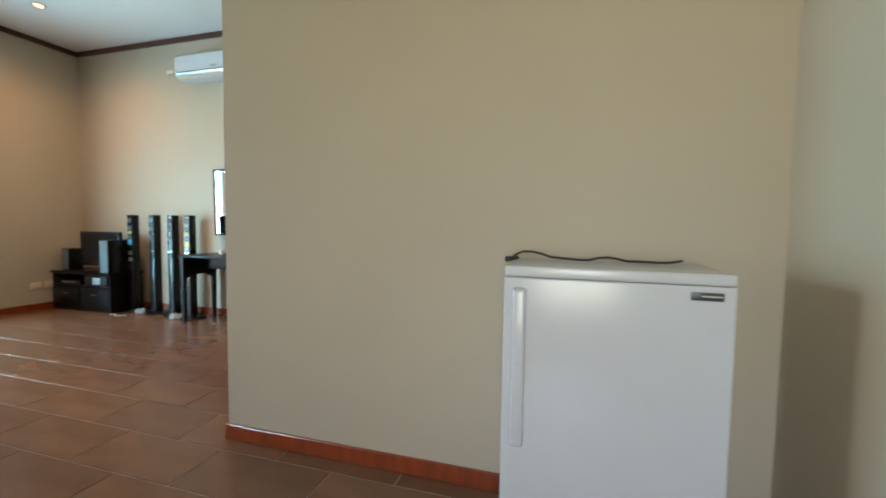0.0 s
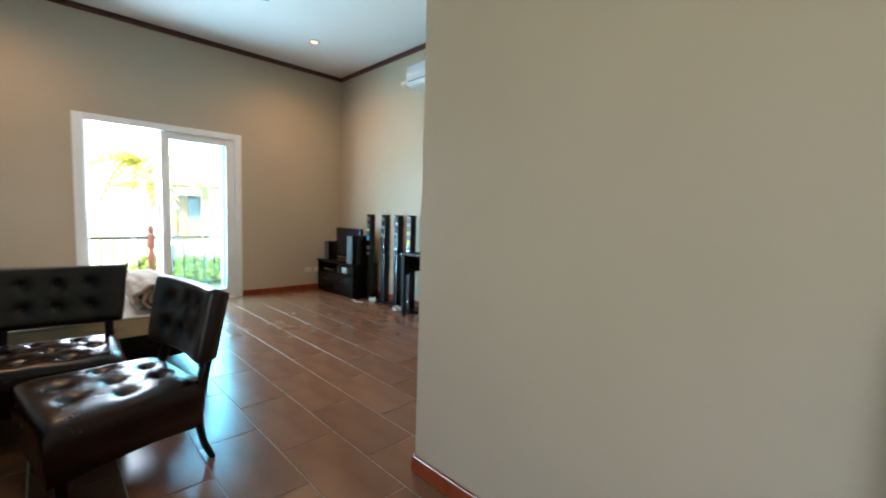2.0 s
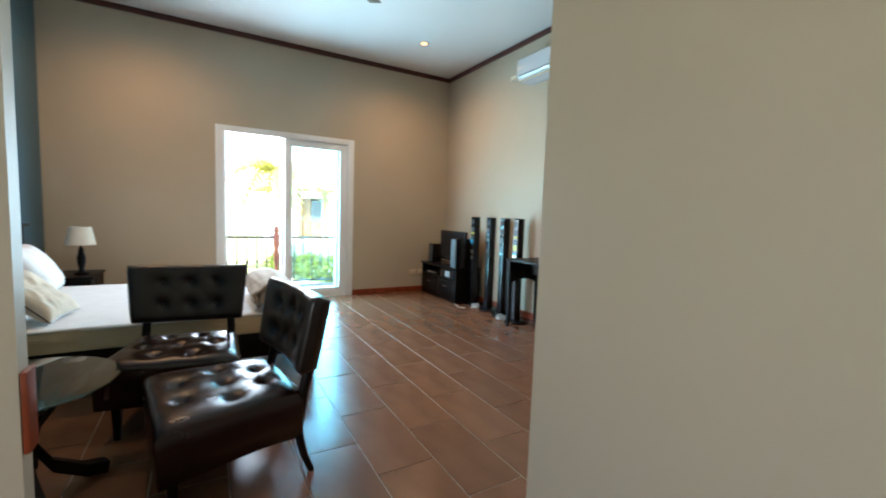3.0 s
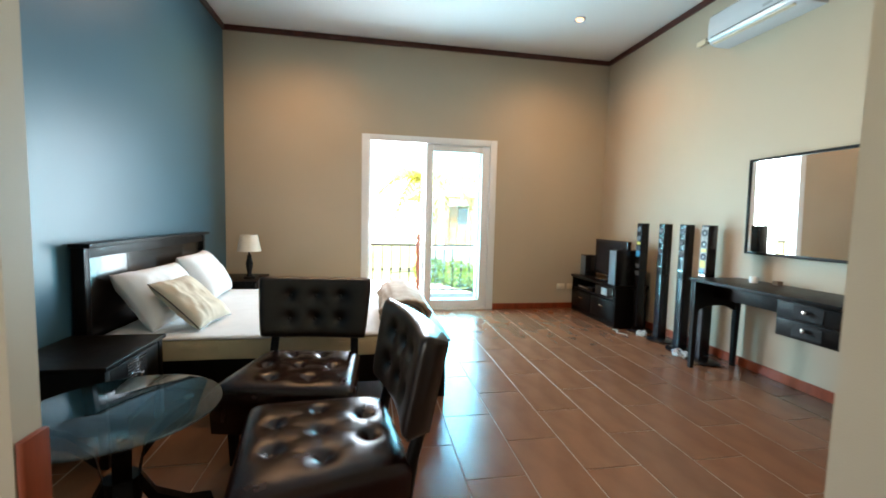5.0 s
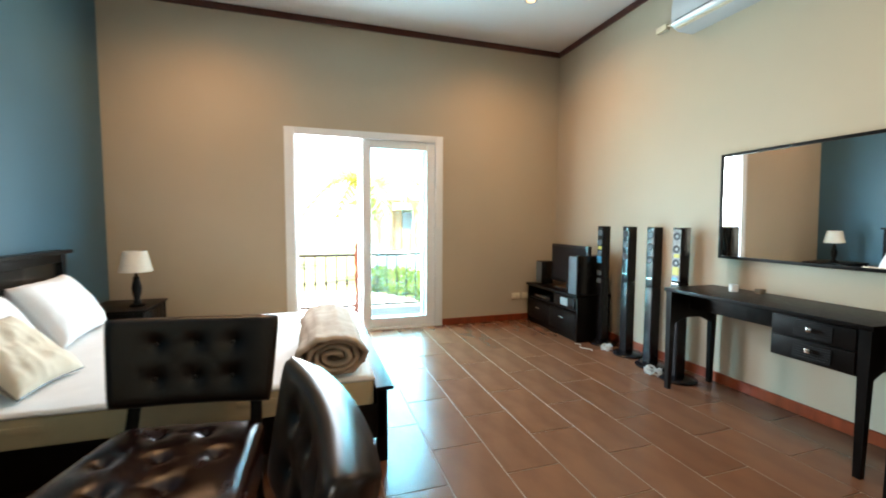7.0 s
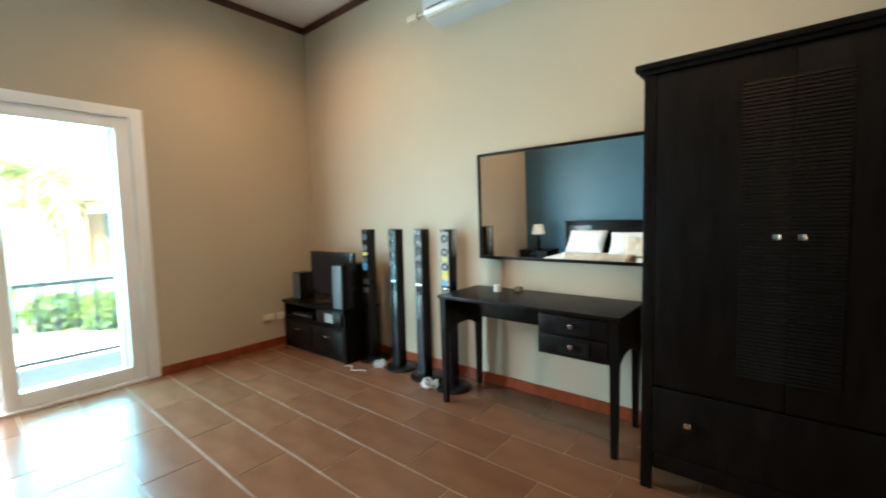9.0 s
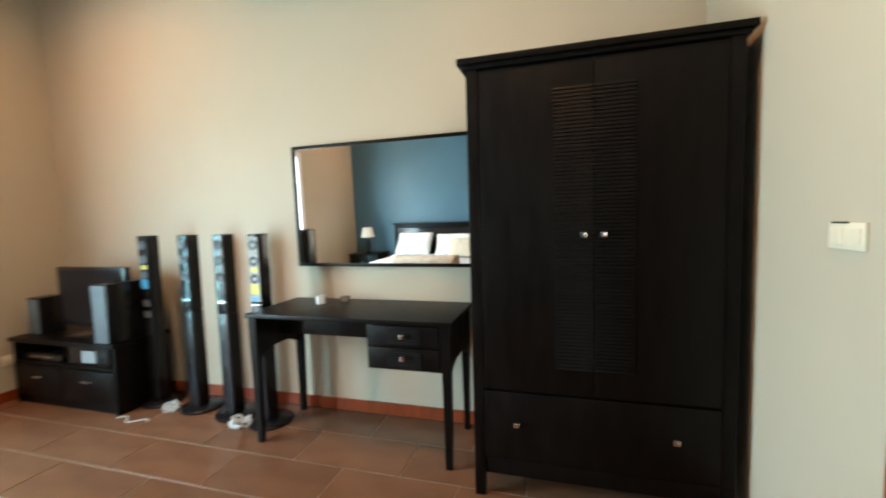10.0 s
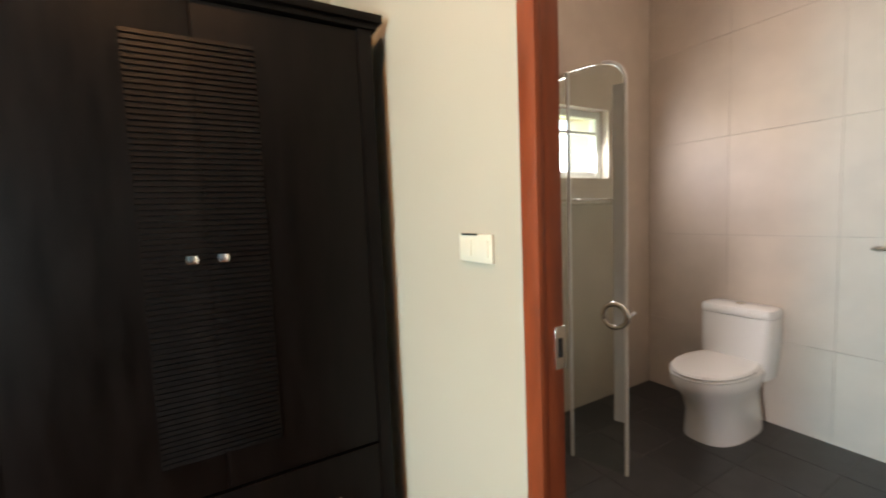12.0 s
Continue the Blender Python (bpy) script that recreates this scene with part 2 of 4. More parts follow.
def single(name, bm, mat, label, category, smooth=1, kind="", group=""):
    """A thing that is one mesh; its origin at the middle of its underside."""
    bm.verts.ensure_lookup_table()
    xs = [v.co for v in bm.verts]
    base = Vector(((min(v.x for v in xs) + max(v.x for v in xs)) / 2, (min(v.y for v in xs) + max(v.y for v in xs)) / 2, min(v.z for v in xs)))
    bmesh.ops.translate(bm, vec=-base, verts=bm.verts)
    ob = new(name, finish(name, bm, mat, smooth))
    ob.location = base
    BASE[ob.name] = base
    return tagged(ob, label, category, group, kind)


# ---- the room: levels and lines of the plan ----
XW, XB, XH = -4.08, 0.636, 3.07        # balcony wall, bathroom wall, entry wall
YB, YP, YA = 0.583, 3.16, 5.49         # blue wall, fridge partition, long wall
YS, XS, ZC = -1.0, 0.38, 3.40          # entry window wall, stub wall, ceiling
DY0, DY1, DZ = 2.18, 3.935, 2.25       # balcony opening
BX1, BYA = 2.85, 5.36                  # bathroom's far walls
JY0, JY1, JZ = 3.36, 4.126, 2.08        # bathroom doorway


def wall(name, boxes, mat, label):
    bm = bmesh.new()
    for b in boxes:
        box(bm, *b)
    return single(name, bm, mat, label, "wall", kind="structure")


T = 0.2
wall("wall_west", [(XW - T, XW, YB - T, DY0, 0, ZC), (XW - T, XW, DY1, YA + T, 0, ZC), (XW - T, XW, DY0, DY1, DZ, ZC)], M_WALL,
     "taupe painted wall around the sliding balcony door")
wall("wall_north", [(XW, XB, YA, YA + T, 0, ZC)], M_WALL, "long taupe painted wall behind desk and wardrobe")
wall("wall_south", [(XW, XS - 0.07, YB - T, YB, 0, ZC)], M_BLUE, "satin dark blue painted wall behind the bed")
wall("wall_bathroom", [(XB, XB + 0.045, YP + 0.13, JY0, 0, ZC), (XB, XB + 0.045, JY1 + 0.044, YA + T, 0, ZC), (XB, XB + 0.045, JY0, JY1 + 0.044, JZ, ZC)], M_WALL,
     "cream painted wall with the bathroom doorway")
wall("wall_partition", [(XB, XH + T, YP, YP + 0.13, 0, ZC)], M_WALL, "taupe partition wall behind the refrigerator")
wall("wall_stub", [(XS - 0.07, XS, YS - T, 1.64, 0, ZC)], M_WALL, "short cream painted wall end beside the table")
wall("wall_entry", [(XH, XH + T, YS - T, YP, 0, ZC)], M_WALL, "cream painted wall beside the refrigerator")
wall("wall_entry_window", [(XS, 1.75, YS - T, YS, 0, ZC), (2.95, XH, YS - T, YS, 0, ZC), (1.75, 2.95, YS - T, YS, 2.4, ZC), (1.75, 2.95, YS - T, YS, 0, 0.5)],
     M_WALL, "painted entry wall with a wide window")
wall("wall_bathroom_north", [(XB + 0.045, 1.75, BYA, YA + T, 0, ZC), (2.40, BX1 + T, BYA, YA + T, 0, ZC), (1.75, 2.40, BYA, YA + T, 0, 1.49),
     (1.75, 2.40, BYA, YA + T, 1.93, ZC)], M_BTILE, "tiled bathroom wall with a small window")
wall("wall_bathroom_east", [(BX1, BX1 + T, YP + 0.13, BYA, 0, ZC)], M_WGROUT, "tiled bathroom wall behind the toilet")

ceiling = single("ceiling", boxed(XW, XH, YS, YA, ZC, ZC + 0.15), M_CEIL, "flat white painted ceiling", "ceiling", kind="structure")
floor = single("floor", boxed(XW - T, XH, YS, YA, -0.15, -0.0030), M_GROUT, "brown wood-look floor tiles with pale grout", "floor", kind="structure")
bath_floor = single("bathroom_floor", boxed(XB + 0.0455, BX1, YP + 0.13, BYA, -0.0055, -0.002), M_BGROUT, "charcoal square bathroom floor tiles", "floor", kind="structure")


def run_trim(name, runs, mat, label, z0, z1):
    bm = bmesh.new()
    for r in runs:
        box(bm, *r, z0, z1, bevel=0.004, seg=1)
    return single(name, bm, mat, label, "trim", kind="structure")


b = 0.016
run_trim("baseboard", [(XW, XW + b, YB, DY0), (XW, XW + b, DY1, YA), (XW + b, XB, YA - b, YA), (XB - b, XB, JY1 + 0.05, YA - b),
                       (XB - b, XB, YP - b, JY0 - 0.05), (XB, XH, YP - b, YP), (XW + b, XS - 0.07, YB, YB + b), (XH - b, XH, YS, YP - b),
                       (XS, XS + b, YS, 1.64)], M_RED, "polished red-brown timber baseboard", 0.0, 0.08)
run_trim("cornice_trim", [(XW, XW + 0.03, YB, YA), (XW + 0.03, XB, YA - 0.03, YA), (XW + 0.03, XS - 0.07, YB, YB + 0.03), (XB - 0.03, XB, YP, YA - 0.03)],
         M_TRIM, "dark red-brown timber cornice", 3.335, 3.395)

# bathroom doorway: casing and jambs
frame_ob = thing("door_frame_bathroom", (XB, JY1, 0), "varnished red-brown timber frame of the bathroom doorway", "door frame", kind="structure")
part("jamb", boxed(XB - 0.012, XB + 0.0454, JY1, JY1 + 0.043, 0, JZ, 0.003), M_RED, frame_ob)
part("jamb", boxed(XB - 0.012, XB + 0.0454, JY0 - 0.002, JY0 + 0.04, 0, JZ, 0.003), M_RED, frame_ob)
part("head_jamb", boxed(XB - 0.012, XB + 0.0454, JY0 + 0.04, JY1, JZ - 0.04, JZ, 0.003), M_RED, frame_ob)
part("casing", boxed(XB - 0.022, XB - 0.001, JY1 - 0.002, JY1 + 0.048, 0, JZ + 0.05, 0.005), M_RED, frame_ob)
part("casing", boxed(XB - 0.022, XB - 0.001, JY0 - 0.05, JY0 + 0.015, 0, JZ + 0.05, 0.005), M_RED, frame_ob)
sp = part("strike_plate", boxed(XB + 0.020, XB + 0.048, JY1 - 0.003, JY1 + 0.001, 0.965, 1.055, 0.001), M_CHROME, frame_ob, "satin nickel strike plate")
part("latch_hole", boxed(XB + 0.027, XB + 0.038, JY1 - 0.005, JY1 - 0.002, 0.99, 1.03), M_BLACK, sp)

# ---- balcony sliding door ----
door = thing("door_balcony", (XW, DY0, 0), "white sliding glass balcony door, half open", "sliding door", kind="structure")
fo = XW - 0.13
part("frame_jamb", boxed(fo, XW + 0.012, DY0, DY0 + 0.10, 0, DZ, 0.006), M_UPVC, door)
for x0 in (fo + 0.006, fo + 0.052, fo + 0.098):
    part("track_ridge", boxed(x0, x0 + 0.02, DY0 + 0.1005, DY0 + 0.118, 0.022, DZ - 0.08, 0.003), M_UPVC, door)
part("frame_jamb", boxed(fo, XW + 0.012, DY1 - 0.09, DY1, 0, DZ, 0.006), M_UPVC, door)
part("frame_head", boxed(fo, XW + 0.012, DY0 + 0.10, DY1 - 0.09, DZ - 0.08, DZ, 0.006), M_UPVC, door)
part("frame_sill", boxed(fo, XW + 0.012, DY0 + 0.10, DY1 - 0.09, -0.004, 0.022, 0.004), M_UPVC, door)


def sash(x0, x1, y0, y1):
    s = part("sash", boxed(x0, x1, y0, y0 + 0.095, 0.026, 2.171, 0.006), M_UPVC, door, "white plastic sash with clear glass")
    part("stile", boxed(x0, x1, y1 - 0.105, y1, 0.026, 2.171, 0.006), M_UPVC, s)
    part("bottom_rail", boxed(x0, x1, y0 + 0.095, y1 - 0.105, 0.026, 0.135, 0.006), M_UPVC, s)
    part("top_rail", boxed(x0, x1, y0 + 0.095, y1 - 0.105, 2.075, 2.171, 0.006), M_UPVC, s)
    xm = (x0 + x1) / 2
    p = part("pane", boxed(xm - 0.004, xm + 0.004, y0 + 0.093, y1 - 0.103, 0.133, 2.077), M_GLASS, s, smooth=0)
    p.visible_shadow = False
    return s


s1 = sash(XW - 0.055, XW - 0.01, 2.995, DY1 - 0.092)
part("pull_handle", boxed(XW - 0.012, XW + 0.004, 3.03, 3.05, 0.95, 1.10, 0.003), M_UPVC, s1)
sash(XW - 0.115, XW - 0.07, 2.955, DY1 - 0.13)

# entry window behind the walk
ew = thing("window_entry", (2.35, YS - 0.1, 0.5), "white framed entry window", "window", kind="structure")
for x0, x1 in ((1.75, 1.82), (2.315, 2.385), (2.88, 2.95)):
    part("mullion", boxed(x0, x1, YS - 0.13, YS - 0.07, 0.5, 2.4, 0.004), M_UPVC, ew)
part("top_rail", boxed(1.82, 2.88, YS - 0.128, YS - 0.072, 2.33, 2.4, 0.004), M_UPVC, ew)
part("bottom_rail", boxed(1.82, 2.88, YS - 0.128, YS - 0.072, 0.5, 0.57, 0.004), M_UPVC, ew)

# ---- balcony and garden ----
single("balcony_floor", boxed(-5.45, XW - T, -1.5, 7.5, -0.22, -0.03), M_CONCRETE, "pale screeded balcony floor", "balcony", kind="structure")
GZ = -1.15
ground_bm = bmesh.new()
bmesh.ops.create_grid(ground_bm, x_segments=20, y_segments=20, size=900, matrix=Matrix.Translation((0, 0, GZ)))
single("ground", ground_bm, M_GRASS, "sunlit garden lawn", "ground", kind="structure", smooth=0)
path_bm = lathe(bmesh.new(), 0, 0, [(1.0, GZ - 0.02), (1.0, GZ + 0.03), (0.985, GZ + 0.05)], n=64, sx=4.6, sy=3.6)
bmesh.ops.translate(path_bm, vec=(-9.2, 2.2, 0), verts=path_bm.verts)
single("garden_path", path_bm, M_PATH, "round pale sunlit garden paving", "path", kind="structure")

rail = thing("balcony_railing", (-5.2, 3.0, -0.03), "dark iron balcony railing with turned timber post", "railing")
part("top_rail", boxed(-5.225, -5.175, -1.4, 7.4, 0.765, 0.80, 0.006), M_IRON, rail)
part("bottom_rail", boxed(-5.215, -5.185, -1.4, 7.4, 0.055, 0.085, 0.004), M_IRON, rail)
bal = None
for i in range(62):
    y = -1.3 + i * 0.14
    if abs(y - 3.05) < 0.06:
        continue
    if bal is None:
        bb = tubed((-5.2, y, 0.08), (-5.2, y, 0.77), 0.009, n=8)
        lathe(bb, -5.2, y, [(0.009, 0.36), (0.02, 0.39), (0.02, 0.41), (0.009, 0.44)], n=8)
        bal, by0 = part("baluster", bb, M_IRON, rail), y
    else:
        share(bal, rail, (0, y - by0, 0))
post = None
for y in (-1.25, 3.05, 7.3):
    if post is None:
        pb = lathe(bmesh.new(), -5.2, y, [(0.05, -0.03), (0.05, 0.1), (0.032, 0.13), (0.045, 0.2), (0.028, 0.27), (0.045, 0.42), (0.05, 0.5), (0.03, 0.6),
                                         (0.05, 0.66), (0.05, 0.82), (0.028, 0.85), (0.042, 0.89), (0.03, 0.94), (0.004, 0.965)], n=18)
        post, py0 = part("post", pb, M_RED, rail, "turned red-brown timber post"), y
    else:
        share(post, rail, (0, y - py0, 0))
rail.location.z = -0.03


def foliage(bm, cx, cy, cz, sx, sy, sz, count, size, rng):
    for _ in range(count):
        u = Vector((rng.gauss(0, 1), rng.gauss(0, 1), rng.gauss(0, 1))).normalized() * (0.55 + 0.5 * rng.random())
        c = Vector((cx + u.x * sx, cy + u.y * sy, cz + u.z * sz))
        e = Euler((rng.random() * 6.3, rng.random() * 6.3, rng.random() * 6.3)).to_matrix()
        s = size * (0.6 + 0.8 * rng.random())
        pts = [(-s, 0, 0), (0, -0.4 * s, 0.1 * s), (s, 0, 0), (0, 0.4 * s, 0.1 * s)]
        bm.faces.new([bm.verts.new(c + e @ Vector(p)) for p in pts])
    return bm


rng = random.Random(4)
for k in range(2, 11):
    a = radians(176 - 14.5 * k)
    cx, cy = -9.2 + 5.1 * math.cos(a), 2.2 + 4.15 * math.sin(a)
    hh = 0.42 + 0.10 * rng.random()
    hb = foliage(bmesh.new(), cx, cy, GZ + hh, 0.55, 0.62, hh, 900, 0.085, rng)
    h = thing("shrub", (cx, cy, GZ), "sunlit green clipped shrub edging the paving", "shrub", group="garden shrubs")
    part("leaves", hb, M_LEAF, h, smooth=0)
    part("stem", tubed((cx, cy, GZ - 0.02), (cx, cy, GZ + hh), 0.03, 0.015), M_TRUNK, h)


def palm(x, y, h, seed):
    r = random.Random(seed)
    p = thing("palm_tree", (x, y, GZ), "tall sunlit garden palm with drooping fronds", "palm", group="garden palms")
    pts = [(x + 0.25 * math.sin(i / 8 * 1.6), y + 0.1 * i / 8, GZ - 0.05 + h * i / 8) for i in range(9)]
    tb = bmesh.new()
    for i in range(8):
        tube(tb, pts[i], pts[i + 1], 0.17 - 0.008 * i, 0.15 - 0.008 * i, n=12)
    part("trunk", tb, M_PALMTRUNK, p)
    top = Vector(pts[-1])
    for k in range(15):
        a, droop = k * 2.4 + r.random(), 0.5 + 0.9 * r.random()
        fb = bmesh.new()
        prev = None
        for i in range(15):
            t = i / 14
            d = Vector((math.cos(a), math.sin(a), 0))
            c = top + d * (2.4 * t) + Vector((0, 0, 1.0 * t - droop * 2.1 * t * t))
            side = Vector((-d.y, d.x, 0))
            if prev is not None:
                for sgn in (-1, 1):
                    ln = 0.55 * math.sin(0.25 + 2.7 * t)
                    tip = c + side * sgn * ln + d * 0.25 + Vector((0, 0, -0.22 - 0.2 * r.random()))
                    fb.faces.new([fb.verts.new(q) for q in (prev, c, tip)])
                tube(fb, prev, c, 0.018, 0.015, n=4, caps=False)
            prev = c
        part("frond", fb, M_FROND, p, smooth=0)
    return p


palm(-15.2, 4.3, 4.0, 1)
palm(-20.0, -0.6, 5.0, 3)

# house across the garden: raised terrace, porch on timber posts, dark doorway, low tiled roof
HX, HF = -20.0, -0.30
house = thing("garden_house", (HX, 8.5, GZ), "cream rendered house with tiled porch roof across the garden", "house")
part("terrace", boxed(HX - 6, HX + 2.6, 5.2, 15.0, GZ, HF, 0.03), M_PATH, house)
part("wall", boxed(HX - 5, HX - 0.2, 5.6, 6.35, HF, HF + 2.75), M_RENDER, house)
part("wall", boxed(HX - 5, HX - 0.2, 7.45, 14.6, HF, HF + 2.75), M_RENDER, house)
part("lintel", boxed(HX - 0.5, HX - 0.2, 6.35, 7.45, HF + 2.15, HF + 2.75), M_RENDER, house)
hd_ = part("door", boxed(HX - 0.45, HX - 0.38, 6.40, 6.88, HF, HF + 2.12, 0.01), M_TIMBERBROWN, house, "brown timber door leaf")
for z0, z1 in ((0.2, 0.95), (1.1, 1.95)):
    part("panel", boxed(HX - 0.385, HX - 0.365, 6.48, 6.80, HF + z0, HF + z1, 0.01), M_TIMBERBROWN, hd_)
part("pane", boxed(HX - 0.44, HX - 0.42, 6.92, 7.42, HF + 0.9, HF + 2.0), M_GRILLE, house, "blue-grey glass beside the door")
part("side_panel", boxed(HX - 0.45, HX - 0.38, 6.90, 7.43, HF, HF + 0.88, 0.01), M_TIMBERBROWN, house)
for y in (5.58, 6.15, 7.47, 10.9, 14.4):
    part("post", boxed(HX - 0.22, HX - 0.02, y, y + 0.18, HF, HF + 2.55, 0.015), M_TIMBERBROWN, house, "ochre timber porch post")
part("fascia", boxed(HX + 0.2, HX + 0.27, 4.6, 15.4, HF + 2.5, HF + 2.66, 0.01), M_TIMBERBROWN, house)
rb = bmesh.new()
pr = [(HX - 6.4, HF + 2.55), (HX + 0.36, HF + 2.60), (HX + 0.36, HF + 2.68), (HX - 2.2, HF + 4.6), (HX - 6.4, HF + 2.68)]
va = [rb.verts.new((px, 4.5, pz)) for px, pz in pr]
vb = [rb.verts.new((px, 15.5, pz)) for px, pz in pr]
rb.faces.new(va), rb.faces.new(vb[::-1])
for i in range(5):
    rb.faces.new((va[i], vb[i], vb[(i + 1) % 5], va[(i + 1) % 5]))
part("roof", rb, M_ROOF, house, smooth=0)
wi = part("window", boxed(HX - 0.2, HX - 0.12, 9.0, 10.2, HF + 0.9, HF + 2.1, 0.01), M_UPVC, house)
part("pane", boxed(HX - 0.13, HX - 0.11, 9.08, 10.12, HF + 0.98, HF + 2.02), M_GRILLE, wi)

# ---- ceiling lights, fan, air conditioner ----
def downlight(x, y):
    d = thing("downlight", (x, y, ZC - 0.012), "round recessed ceiling downlight glowing warm", "downlight", group="ceiling downlights")
    part("trim_ring", lathe(bmesh.new(), x, y, [(0.03, ZC - 0.002), (0.062, ZC - 0.002), (0.062, ZC - 0.008), (0.05, ZC - 0.012), (0.04, ZC - 0.004)], n=28), M_WHITE, d)
    part("bulb", lathe(bmesh.new(), x, y, [(0.038, ZC - 0.004), (0.036, ZC - 0.013), (0.02, ZC - 0.017)], n=24), M_SPOT, d, "glowing warm bulb")
    ld = bpy.data.lights.new("downlight_lamp", 'SPOT')
    ld.energy, ld.color, ld.spot_size, ld.spot_blend, ld.shadow_soft_size = 10, (1.0, 0.56, 0.25), radians(160), 1.0, 0.04
    lo = new("downlight_lamp", ld)
    lo.matrix_world = look((x, y, ZC - 0.03), (x, y, 0))


for x, y in ((-3.06, 4.5), (-3.06, 1.5), (-0.30, 4.05)):
    downlight(x, y)

FX, FY = -1.50, 2.95
fan = thing("ceiling_fan", (FX, FY, ZC), "bronze ceiling fan with timber blades at rest", "ceiling fan")
part("canopy", lathe(bmesh.new(), FX, FY, [(0.02, 3.30), (0.06, 3.34), (0.07, 3.399)]), M_IRON, fan)
part("rod", tubed((FX, FY, 3.2), (FX, FY, 3.32), 0.013), M_IRON, fan)
part("motor", lathe(bmesh.new(), FX, FY, [(0.04, 3.07), (0.09, 3.09), (0.11, 3.13), (0.10, 3.18), (0.05, 3.21)]), M_IRON, fan)
for k in range(5):
    m = Matrix.Translation((FX, FY, 3.12)) @ pose(0, 0, 0, 8, 0, 131 + 72 * k)
    bl = part("blade", boxed(0.16, 0.62, -0.06, 0.06, -0.004, 0.004, 0.003, m=m), M_TRUNK, fan, "pale timber blade")
    part("blade_iron", boxed(0.08, 0.2, -0.02, 0.02, 0.004, 0.01, 0.002, m=m), M_IRON, bl)

ac = thing("air_conditioner", (-1.77, YA, 2.82), "white wall-mounted split air conditioner", "air conditioner")
ab = bmesh.new()
prof = [(5.489, 3.09), (5.30, 3.09), (5.275, 3.07), (5.262, 2.99), (5.265, 2.88), (5.29, 2.842), (5.34, 2.82), (5.489, 2.82)]
ra = [ab.verts.new((-2.135, y, z)) for y, z in prof]
rb2 = [ab.verts.new((-1.29, y, z)) for y, z in prof]
ab.faces.new(ra), ab.faces.new(rb2[::-1])
for i in range(len(prof)):
    j = (i + 1) % len(prof)
    ab.faces.new((ra[i], rb2[i], rb2[j], ra[j]))
bmesh.ops.bevel(ab, geom=[e for e in ab.edges if abs(e.verts[0].co.x - e.verts[1].co.x) < 0.01], offset=0.008, segments=2, affect='EDGES')
acb = part("body", ab, M_WHITE, ac)
part("louver", boxed(-2.09, -1.34, 5.2595, 5.30, 2.880, 2.886), M_BADGE, acb, "grey gap line of the air louver")
part("flap", boxed(-2.10, -1.38, 5.285, 5.33, 2.828, 2.836), M_PLASTIC, acb)
part("display", boxed(-1.60, -1.52, 5.2585, 5.264, 2.91, 2.93), M_RUBBER, acb)
part("pipe_cover", boxed(-2.47, -2.36, 5.445, 5.489, 2.955, 3.005, 0.006), M_PLASTIC, ac, "cream pipe junction cover")
part("pipe", tubed((-2.365, 5.47, 2.985), (-2.13, 5.47, 2.985), 0.011), M_PLASTIC, ac)


def plate(name, x, y, z, axis, w, h, label, cat, gangs, rim=None):
    """A wall plate whose back lies at x (facing +/-x)."""
    s = axis
    th = thing(name, (x, y, z - h / 2), label, cat)
    a, c = sorted((x, x + s * 0.009))
    pl = part("plate", boxed(a, c, y - w / 2, y + w / 2, z - h / 2, z + h / 2, 0.003), rim or M_PLASTIC, th)
    for g in range(gangs):
        gy = y - w / 2 + w * (g + 0.5) / gangs
        a2, c2 = sorted((x + s * 0.008, x + s * 0.013))
        part("rocker", boxed(a2, c2, gy - w / gangs * 0.32, gy + w / gangs * 0.32, z - h * 0.3, z + h * 0.3, 0.002), M_PLASTIC, pl)
    return th


sw = plate("light_switch", XB, 4.362, 1.207, -1, 0.14, 0.07, "white plastic light switch plate", "light switch", 2)
part("printed_line", boxed(XB - 0.0105, XB - 0.0085, 4.35, 4.42, 1.238, 1.243), M_BADGE, sw)
plate("light_switch", XS, 1.548, 1.195, 1, 0.09, 0.095, "white rocker switch in a grey frame", "light switch", 1, M_STEEL)
for sy in (4.92, 5.07):
    plate("wall_socket", XW, sy, 0.31, 1, 0.115, 0.075, "white wall socket low on the taupe wall", "socket", 2)
part_panel = single("wall_batten", boxed(XS - 0.068, XS - 0.002, 1.641, 1.656, 0.57, 0.79, 0.004), M_RED, "red-brown timber batten on the wall end", "batten")


# ---- dark furniture along the long wall ----
def knob(x, y, z, parent):
    bm = tubed((x, y, z), (x, y - 0.012, z), 0.006, n=8)
    box(bm, x - 0.013, x + 0.013, y - 0.028, y - 0.011, z - 0.012, z + 0.012, 0.003)
    return part("knob", bm, M_CHROME, parent, "square brushed nickel knob")


def slats(x0, x1, y, z0, z1, pitch, parent, name="slat"):
    """Raised horizontal slats on a front that faces -y."""
    n = int((z1 - z0) / pitch)
    first = None
    for i in range(n):
        z = z0 + i * pitch
        if first is None:
            bm = bmesh.new()
            p = [(y, z), (y - 0.006, z + 0.001), (y - 0.003, z + pitch * 0.8), (y, z + pitch * 0.8)]
            a = [bm.verts.new((x0, q, w)) for q, w in p]
            c = [bm.verts.new((x1, q, w)) for q, w in p]
            bm.faces.new(a), bm.faces.new(c[::-1])
            for k in range(4):
                bm.faces.new((a[k], c[k], c[(k + 1) % 4], a[(k + 1) % 4]))
            first = part(name, bm, M_DARK, parent, smooth=0)
        else:
            share(first, parent, (0, 0, i * pitch))


